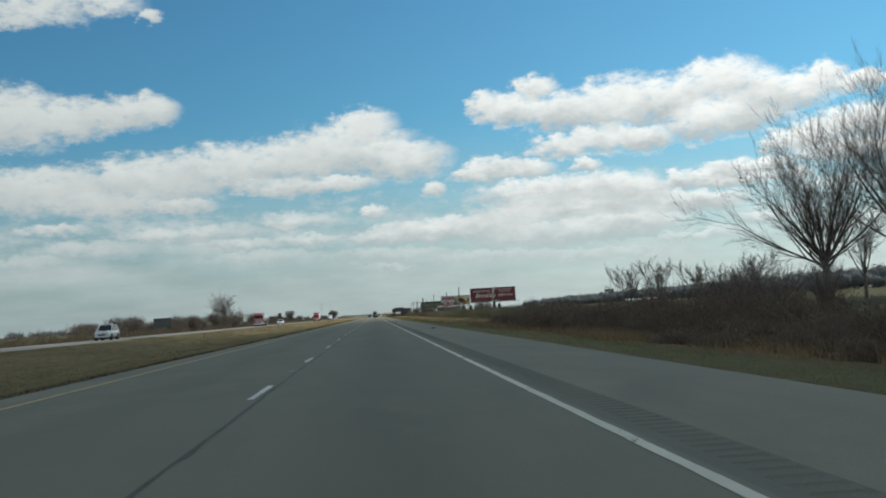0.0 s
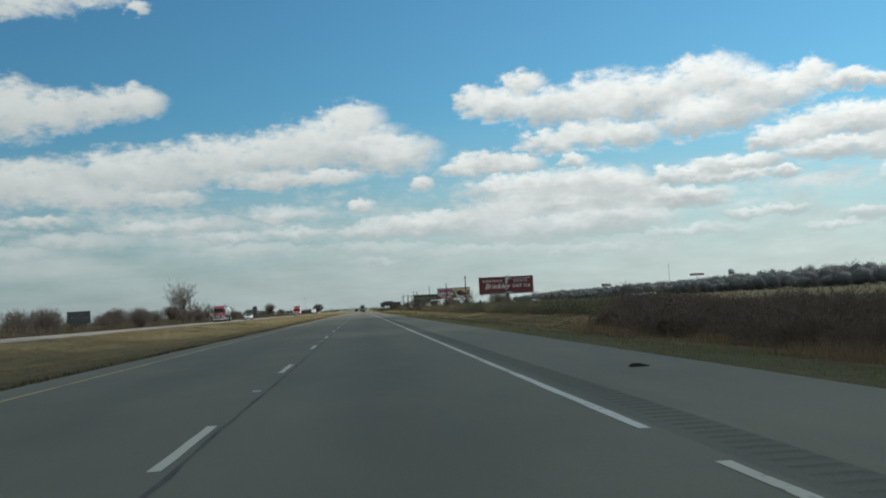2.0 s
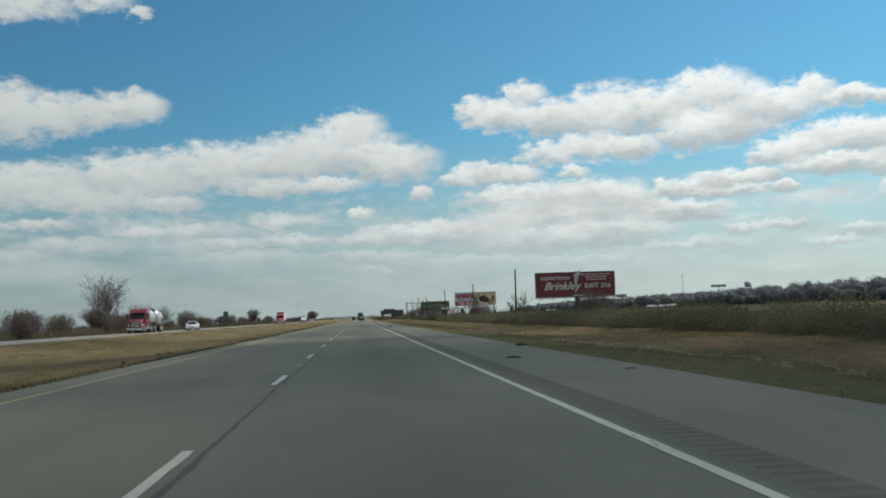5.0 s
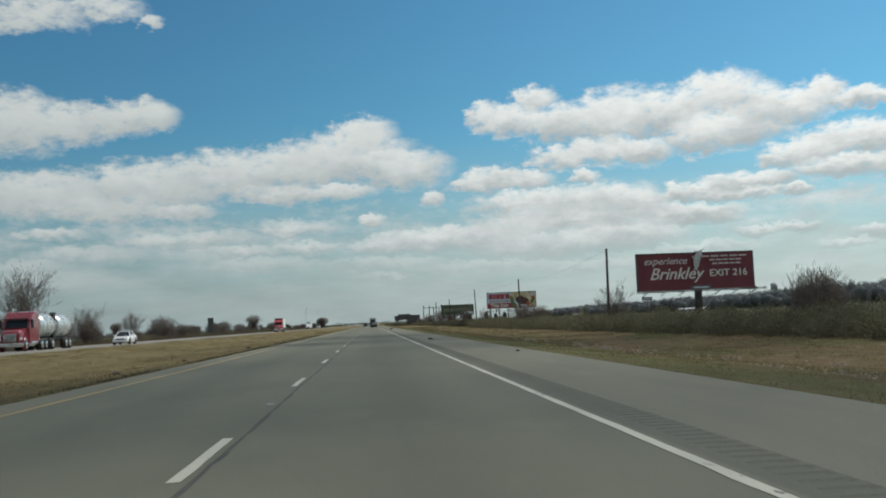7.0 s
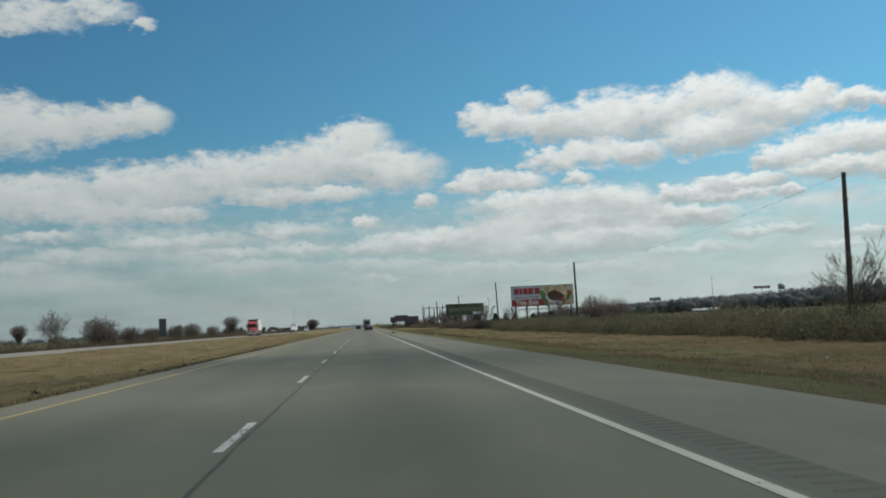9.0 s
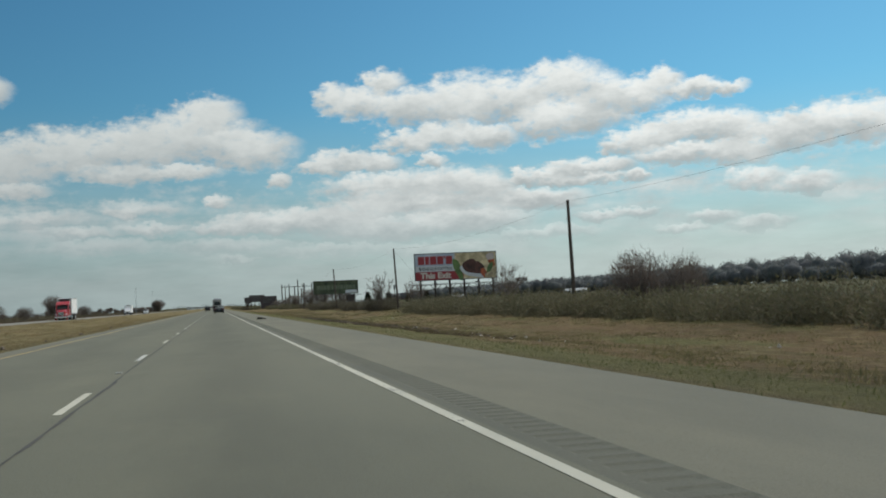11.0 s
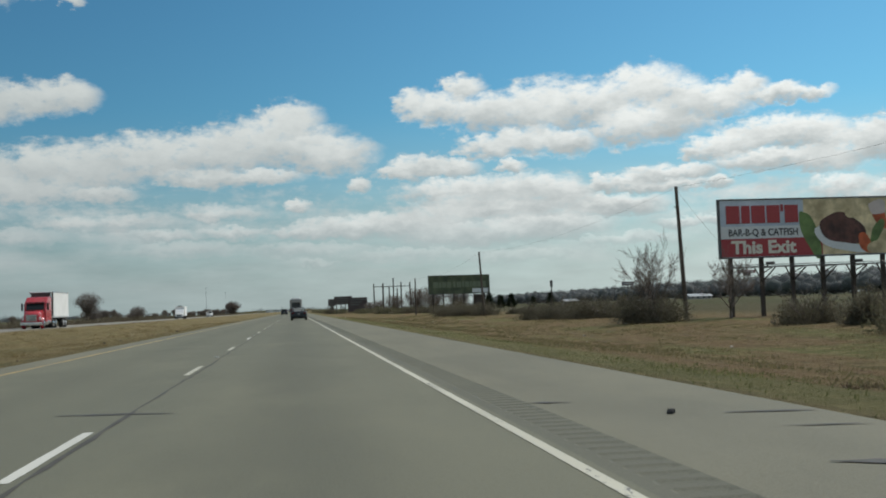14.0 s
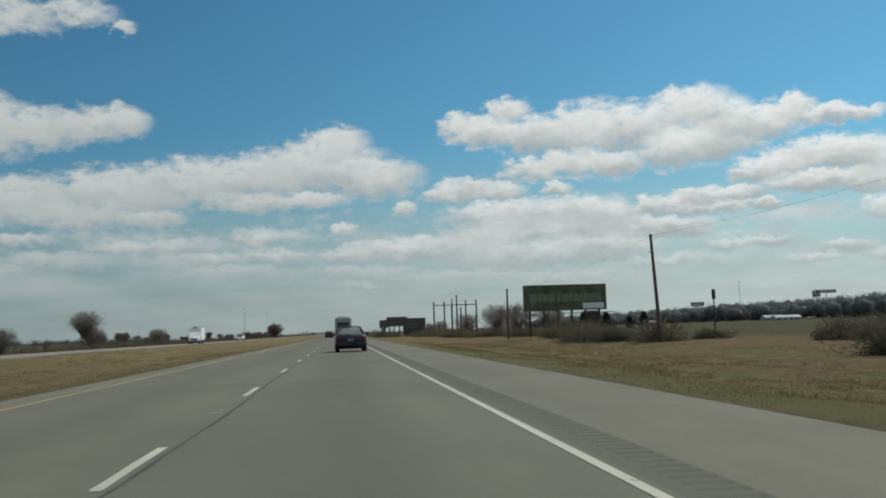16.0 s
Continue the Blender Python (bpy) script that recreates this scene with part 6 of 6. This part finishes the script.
def car(label, at, paint_mat, kind="sedan", category="car", glass=DARK_GLASS):
    t = thing("car", label, category, at, "vehicles on the highway")
    if kind == "sedan":
        L, hw, belt, top = 4.7, 0.89, 0.92, 1.42
        st = [(-2.35, 0.74, 0.42, 0.74, 0.10), (-2.25, 0.85, 0.26, 0.96, 0.10), (-1.6, hw, 0.22, 0.99, 0.08), (-0.6, hw, 0.2, 0.95, 0.06), (0.8, hw, 0.2, 0.94, 0.06),
              (1.6, 0.87, 0.22, 0.84, 0.12), (2.2, 0.80, 0.26, 0.72, 0.16), (2.35, 0.66, 0.36, 0.62, 0.2)]
        cab = ((-1.75, -1.0, 0.25, 1.15), 0.80, 0.55, 0.93, top)
        axles = (-1.38, 1.42)
    else:
        L, hw, belt, top = 4.8, 0.93, 1.08, 1.74
        st = [(-2.35, 0.80, 0.50, 1.0, 0.08), (-2.28, 0.90, 0.36, 1.12, 0.08), (-1.4, hw, 0.32, 1.10, 0.06), (0.6, hw, 0.32, 1.08, 0.06), (1.3, 0.91, 0.32, 1.06, 0.08),
              (2.15, 0.86, 0.34, 0.98, 0.10), (2.38, 0.72, 0.44, 0.86, 0.14)]
        cab = ((-2.26, -2.0, 0.25, 1.05), 0.84, 0.68, 1.07, top)
        axles = (-1.42, 1.45)
    body_part = shell(st, paint_mat, "body", t)
    greenhouse(t, paint_mat, *cab, glass)
    part("floor_pan", box(-0.75, 0.75, -2.0, 2.0, 0.18, 0.34), UNDER, t)
    for x in (-0.78, 0.78):
        for y in axles:
            wheel(t, x, y, 0.33 if kind == "sedan" else 0.37)
            part("wheel_arch", rod((math.copysign(0.80, x), y, 0.34), (math.copysign(0.905 if kind == "sedan" else 0.945, x), y, 0.34), 0.40, None, 20), UNDER, body_part)
    for x in (-1, 1):
        z = 0.78 if kind == "sedan" else 0.95
        part("tail_lamp", box(*sorted((x * 0.52, x * 0.80)), -2.37, -2.24, z - 0.09, z + 0.09, 0.03), TAIL_RED, body_part, "red tail lamp")
        zf = 0.62 if kind == "sedan" else 0.82
        part("headlight", box(*sorted((x * 0.46, x * 0.74)), 2.2, 2.36, zf - 0.09, zf + 0.08, 0.03), LENS, body_part, "clear headlight")
        part("mirror", box(*sorted((x * 0.90, x * 1.06)), 0.72, 0.86, belt + 0.02, belt + 0.16, 0.03), paint_mat, body_part)
    part("rear_bumper", box(-0.80, 0.80, -2.42, -2.28, 0.36, 0.56, 0.05), paint_mat, body_part)
    part("bumper_strip", box(-0.74, 0.74, -2.435, -2.41, 0.36, 0.41), UNDER, body_part)
    part("front_bumper", box(-0.78, 0.78, 2.28, 2.43, 0.30, 0.50, 0.05), paint_mat, body_part)
    part("grille", box(-0.42, 0.42, 2.30, 2.40, 0.54, 0.68, 0.02), UNDER, body_part)
    plate = part("plate", box(-0.16, 0.16, -2.40, -2.375, 0.62, 0.77), PLATE, body_part)
    part("plate_bar", box(-0.12, 0.12, -2.404, -2.40, 0.67, 0.72), BAR_INK, plate)
    return t


def facing(x, y, z, oncoming):
    return pose(x, y, z, 0, 0, 180 if oncoming else 0)


# the dark sedan ahead, and what travels in front of it
car("dark blue sedan seen from behind in the driving lane", facing(0.42, 520.6, 0.0, False), NAVY, "sedan", "car", CLEAR_GLASS)
car("distant grey car in the passing lane", facing(-3.6, 800.0, 0.0, False), SILVER, "suv", "car")
car("distant dark car in the passing lane", facing(-3.5, 742.0, 0.0, False), NAVY, "suv", "car")


def motorhome(at):
    t = thing("motorhome", "grey motorhome with a dark rear wall in the driving lane", "motorhome", at, "vehicles on the highway")
    b = part("body", box(-1.22, 1.22, -4.2, 3.8, 0.55, 3.35, 0.16), GREY_TAN, t)
    part("rear_window", box(-0.85, 0.85, -4.225, -4.19, 1.75, 2.75, 0.02), DARK_GLASS, b)
    part("rear_panel", box(-1.0, 1.0, -4.22, -4.19, 0.85, 1.55, 0.02), UNDER, b)
    part("roof_pod", box(-0.9, 0.9, -3.2, -1.4, 3.35, 3.7, 0.10), TRAILER_WHITE, b)
    part("roof_rail", box(-1.1, 1.1, -4.1, 3.6, 3.35, 3.40, 0.01), GALV, b)
    part("bumper", box(-1.2, 1.2, -4.35, -4.15, 0.42, 0.66, 0.04), UNDER, t)
    for x in (-1, 1):
        part("tail_lamp", box(*sorted((x * 0.95, x * 1.14)), -4.235, -4.19, 1.0, 1.5, 0.02), TAIL_RED, b, "red tail lamp")
        for y in (-2.4, 2.4):
            wheel(t, x * 1.02, y, 0.42, 0.3)
        for k in range(3):
            part("side_window", box(*sorted((x * 1.21, x * 1.235)), -3.0 + k * 2.0, -1.8 + k * 2.0, 1.8, 2.5, 0.01), DARK_GLASS, b)


motorhome(facing(0.15, 625.0, 0.0, False))


def tractor(t, paint_mat):
    """A long-nosed truck tractor; forward is +y, its front bumper at y = 0."""
    hood = shell([(-0.15, 0.78, 0.75, 1.55, 0.10), (-0.6, 0.88, 0.62, 1.85, 0.14), (-1.9, 1.02, 0.62, 2.05, 0.14)], paint_mat, "hood", t)
    cab = part("cab", prism([(-1.9, 0.7), (-4.6, 0.7), (-4.6, 3.55), (-3.2, 3.45), (-2.3, 2.85), (-1.9, 2.0)], -1.18, 1.18, 0.10), paint_mat, t)
    part("windscreen", slab([(0.98, -1.92, 2.05), (-0.98, -1.92, 2.05), (-0.92, -2.28, 2.76), (0.92, -2.28, 2.76)], 0.02), DARK_GLASS, cab)
    part("sun_visor", box(-1.0, 1.0, -2.2, -1.92, 2.80, 2.90, 0.03), UNDER, cab)
    part("grille", box(-0.55, 0.55, -0.16, -0.06, 0.85, 1.5, 0.03), CHROME, hood, "chrome grille")
    for k in range(6):
        part("grille_slot", box(-0.50, 0.50, -0.062, -0.045, 0.90 + k * 0.1, 0.94 + k * 0.1), UNDER, hood)
    part("bumper", box(-1.15, 1.15, -0.25, 0.0, 0.38, 0.74, 0.06), CHROME, t, "chrome bumper")
    for x in (-1, 1):
        part("headlight", box(*sorted((x * 0.66, x * 0.98)), -0.45, -0.22, 0.95, 1.22, 0.04), LENS, hood, "clear headlight")
        part("fender", rod((x * 0.80, -1.05, 0.62), (x * 1.14, -1.05, 0.62), 0.62, None, 20), paint_mat, hood, "", True)
        part("side_window", box(*sorted((x * 1.17, x * 1.20)), -3.1, -2.25, 2.05, 2.75, 0.02), DARK_GLASS, cab)
        part("mirror", box(*sorted((x * 1.28, x * 1.46)), -2.05, -1.92, 2.0, 2.8, 0.03), UNDER, cab)
        part("mirror_arm", rod((x * 1.15, -2.0, 2.5), (x * 1.36, -2.0, 2.6), 0.03, None, 6), STEEL, cab)
        part("stack", rod((x * 1.10, -4.75, 0.9), (x * 1.10, -4.75, 3.9), 0.09, None, 10), CHROME, t, "chrome exhaust stack")
        part("fuel_tank", rod((x * 0.88, -2.6, 0.72), (x * 0.88, -4.2, 0.72), 0.33, None, 16), CHROME, t, "polished fuel tank", True)
        wheel(t, x * 1.0, -1.05, 0.52, 0.32, CHROME)
        for y in (-5.6, -6.9):
            wheel(t, x * 0.93, y, 0.52, 0.5, CHROME)
    part("chassis", box(-0.45, 0.45, -7.4, -1.0, 0.62, 0.95, 0.02), UNDER, t)


def trailer_axles(t, ys):
    for y in ys:
        for x in (-1, 1):
            wheel(t, x * 0.93, y, 0.52, 0.5)


def box_truck(at):
    t = thing("semi_truck", "red semi truck with a plain white box trailer", "truck", at, "vehicles on the highway")
    tractor(t, RED_TRUCK)
    b = part("trailer_box", box(-1.3, 1.3, -13.4, -5.2, 1.15, 4.1, 0.04), TRAILER_WHITE, t, "plain white trailer box")
    part("front_wall", box(-1.22, 1.22, -5.2, -5.17, 1.3, 4.0), BROWN_BOARD, b)
    for x in (-1, 1):
        part("side_rail", box(*sorted((x * 1.30, x * 1.325)), -13.4, -5.2, 1.15, 1.32), GALV, b)
        part("top_rail", box(*sorted((x * 1.30, x * 1.325)), -13.4, -5.2, 3.98, 4.1), GALV, b)
        for k in range(9):
            part("side_rib", box(*sorted((x * 1.30, x * 1.312)), -12.6 + k * 0.9, -12.57 + k * 0.9, 1.32, 3.98), TRAILER_WHITE, b)
    part("underrun", box(-1.1, 1.1, -13.2, -12.0, 0.7, 1.15), UNDER, t)
    trailer_axles(t, (-11.0, -12.3))
    part("landing_gear", box(-0.8, 0.8, -8.0, -7.8, 0.35, 1.15), UNDER, t)


def tank_truck(at):
    t = thing("tank_truck", "maroon semi truck pulling two pale steel tanks", "truck", at, "vehicles on the highway")
    tractor(t, MAROON)
    for y0, y1 in ((-9.9, -5.3), (-15.4, -11.0)):
        k = part("tank", rod((0, y0, 2.25), (0, y1, 2.25), 1.12, None, 28), TANK_STEEL, t, "pale steel tank", True)
        for y in (y0, (y0 + y1) / 2, y1):
            part("hoop", rod((0, y - 0.06, 2.25), (0, y + 0.06, 2.25), 1.15, None, 28), GALV, k)
        part("end_cap", rod((0, y0 - 0.25, 2.25), (0, y0, 2.25), 0.8, 1.12, 28), TANK_STEEL, k)
        part("end_cap", rod((0, y1, 2.25), (0, y1 + 0.25, 2.25), 1.12, 0.8, 28), TANK_STEEL, k)
        part("hatch", rod((0, (y0 + y1) / 2, 3.3), (0, (y0 + y1) / 2, 3.55), 0.3, None, 14), STEEL, k)
    part("ladder_rack", box(-0.9, 0.9, -10.9, -10.2, 1.0, 3.3, 0.05), UNDER, t, "dark ladder rack between the tanks")
    part("frame_rail", box(-0.5, 0.5, -15.4, -5.0, 0.95, 1.2), UNDER, t)
    trailer_axles(t, (-9.0, -13.6, -14.9))


def van_truck(at):
    t = thing("delivery_truck", "white truck with a tall square body", "truck", at, "vehicles on the highway")
    cab = shell([(-0.0, 0.82, 0.55, 1.15, 0.08), (-0.3, 0.95, 0.45, 1.3, 0.08), (-1.1, 1.0, 0.45, 1.45, 0.08)], WHITE_CAR, "hood", t)
    c = part("cab", prism([(-1.0, 0.5), (-2.7, 0.5), (-2.7, 2.25), (-1.8, 2.25), (-1.05, 1.45)], -1.0, 1.0, 0.06), WHITE_CAR, t)
    part("windscreen", slab([(0.84, -1.13, 1.5), (-0.84, -1.13, 1.5), (-0.78, -1.75, 2.16), (0.78, -1.75, 2.16)], 0.02), DARK_GLASS, c)
    b = part("body_box", box(-1.15, 1.15, -7.0, -2.4, 0.75, 2.95, 0.06), TRAILER_WHITE, t)
    part("roof_light", box(-0.5, 0.5, -2.6, -2.3, 2.95, 3.15, 0.04), BAR_INK, b)
    part("grille", box(-0.5, 0.5, -0.05, 0.02, 0.65, 0.95, 0.02), UNDER, cab)
    part("bumper", box(-0.95, 0.95, -0.2, 0.08, 0.35, 0.56, 0.04), UNDER, t)
    for x in (-1, 1):
        part("headlight", box(*sorted((x * 0.56, x * 0.82)), -0.15, 0.02, 0.72, 0.95, 0.03), LENS, cab, "clear headlight")
        for y in (-1.0, -5.4):
            wheel(t, x * 0.95, y, 0.42, 0.3)


ROAD2 = 0.10
car("silver sport utility vehicle coming along the far carriageway", facing(-30.6, 113.0, ROAD2, True), SILVER, "suv", "car")
tank_truck(facing(-31.6, 285.0, ROAD2, True))
car("white sedan coming along the far carriageway", facing(-27.6, 311.5, ROAD2, True), WHITE_CAR, "sedan", "car")
box_truck(facing(-28.2, 519.0, ROAD2, True))
van_truck(facing(-27.2, 662.0, ROAD2, True))
car("white pickup-sized car far off on the far carriageway", facing(-27.5, 500.0 + 260, ROAD2, True), WHITE_CAR, "suv", "car")


# ---------------------------------------------------------------- things lying about
def tyre_shred(x, y, turn, k, label, flat=1.0):
    """A torn, curled piece of truck tyre tread."""
    t = thing("tyre_tread", label, "tyre tread", Matrix.LocRotScale((x, y, 0.0), Euler((0, 0, radians(turn))), (k, k * (0.6 if flat < 1 else 1.0), k * flat)), "shed tyre treads")
    bm = bmesh.new()
    rings = []
    n = 22
    for i in range(n):
        s = i / (n - 1)
        a = s * 2.2
        px = -0.36 + s * 0.70
        pz = 0.165 * min(1.0, 0.35 + s * 4) * (1.0 if s < 0.52 else max(0.10, 1 - (s - 0.52) * 2.0)) + 0.02
        half = 0.13 * (1.0 if s < 0.65 else max(0.15, 1 - (s - 0.65) * 2.4)) * (1 + 0.1 * math.sin(i * 2.1))
        rings.append([bm.verts.new((px, -half, 0.005)), bm.verts.new((px + 0.02, -half, pz)), bm.verts.new((px + 0.03, -half * 0.3, pz + 0.025)), bm.verts.new((px + 0.02, half, pz * 0.9 + 0.01)), bm.verts.new((px, half, 0.005))])
    for a, b in zip(rings, rings[1:]):
        for i in range(5):
            bm.faces.new((a[i], b[i], b[(i + 1) % 5], a[(i + 1) % 5]))
    bm.faces.new(rings[0])
    bm.faces.new(rings[-1][::-1])
    bmesh.ops.recalc_face_normals(bm, faces=bm.faces)
    part("tread", bm, RUBBER, t)
    part("loose_strip", rod((-0.2, 0.05, 0.14), (-0.26, 0.1, 0.24), 0.016, 0.008, 6), RUBBER, t)


tyre_shred(3.25, 391.9, 0, 1.0, "torn black truck tyre tread curled on the shoulder", 0.8)
tyre_shred(4.7, 162.5, 20, 0.62, "low torn brown-black tyre tread on the shoulder", 0.5)
tyre_shred(3.16, 153.3, -22, 0.55, "thin black tyre strip on the shoulder", 0.35)
tyre_shred(4.3, 146.8, 8, 0.3, "thin pale-edged tyre strip on the shoulder", 0.3)
tyre_shred(3.7, 57.0, -18, 0.42, "small black tyre scrap with a raised end on the shoulder", 0.6)
tyre_shred(4.2, 222.0, 10, 0.2, "thin dark tyre scrap on the shoulder")
tyre_shred(3.1, 253.1, -25, 0.5, "torn black tyre tread lying near the grooved band")
tyre_shred(3.45, 404.6, 60, 0.22, "brown scrap of debris on the shoulder")


def clods():
    """Turned-up soil along the mown edge, and pale litter caught in the grass."""
    rng = random.Random(12)
    for label, name, mat, spots, lo, hi in (
            ("dark lumps of turned soil along the verge", "soil_clods", CLOD,
             [(rng.gauss(7.75 + 0.35 * math.sin(c * 1.7), 0.4), rng.gauss(366 + c * 1.9, 0.9)) for c in range(20) for _ in range(24)] + [(rng.gauss(9.0, 0.5), rng.gauss(356 + c * 2.2, 0.6)) for c in range(9) for _ in range(12)] + [(rng.gauss(10.2, 0.9), rng.uniform(346, 372)) for _ in range(70)] +
             [(rng.gauss(-8.0, 0.35), rng.uniform(150, 470)) for _ in range(60)], 0.015, 0.095),
            ("pale scraps of litter and dead stalks in the grass", "pale_litter", LITTER,
             [(rng.gauss(11.4 + 1.1 * math.sin(c * 2.3), 0.6), rng.gauss(152 + c * 2.3, 0.9)) for c in range(48) for _ in range(2)] + [(rng.gauss(12.5, 3.0), rng.uniform(262, 560)) for _ in range(40)] + [(rng.gauss(10.4, 0.9), rng.uniform(340, 368)) for _ in range(50)] + [(rng.uniform(-20, -9), rng.uniform(200, 560)) for _ in range(14)], 0.02, 0.07)):
        vs, fs = [], []
        for x, y in spots:
            r = lo + (hi - lo) * rng.random() ** 2
            z = ground_at(x, y)
            bm = bmesh.new()
            bmesh.ops.create_icosphere(bm, subdivisions=2 if r > 0.06 else 1, radius=r)
            b = len(vs)
            k = (rng.uniform(0.7, 1.4), rng.uniform(0.7, 1.4), rng.uniform(0.6, 1.1))
            for v in bm.verts:
                w = rng.uniform(0.45, 1.5)
                vs.append((x + v.co.x * k[0] * w, y + v.co.y * k[1] * w, z + r * 0.35 + v.co.z * k[2] * w))
            fs += [[b + v.index for v in f.verts] for f in bm.faces]
            bm.free()
        tagged(new(name, mesh_from(name, vs, fs, mat)), label, "debris", kind="stuff")


clods()
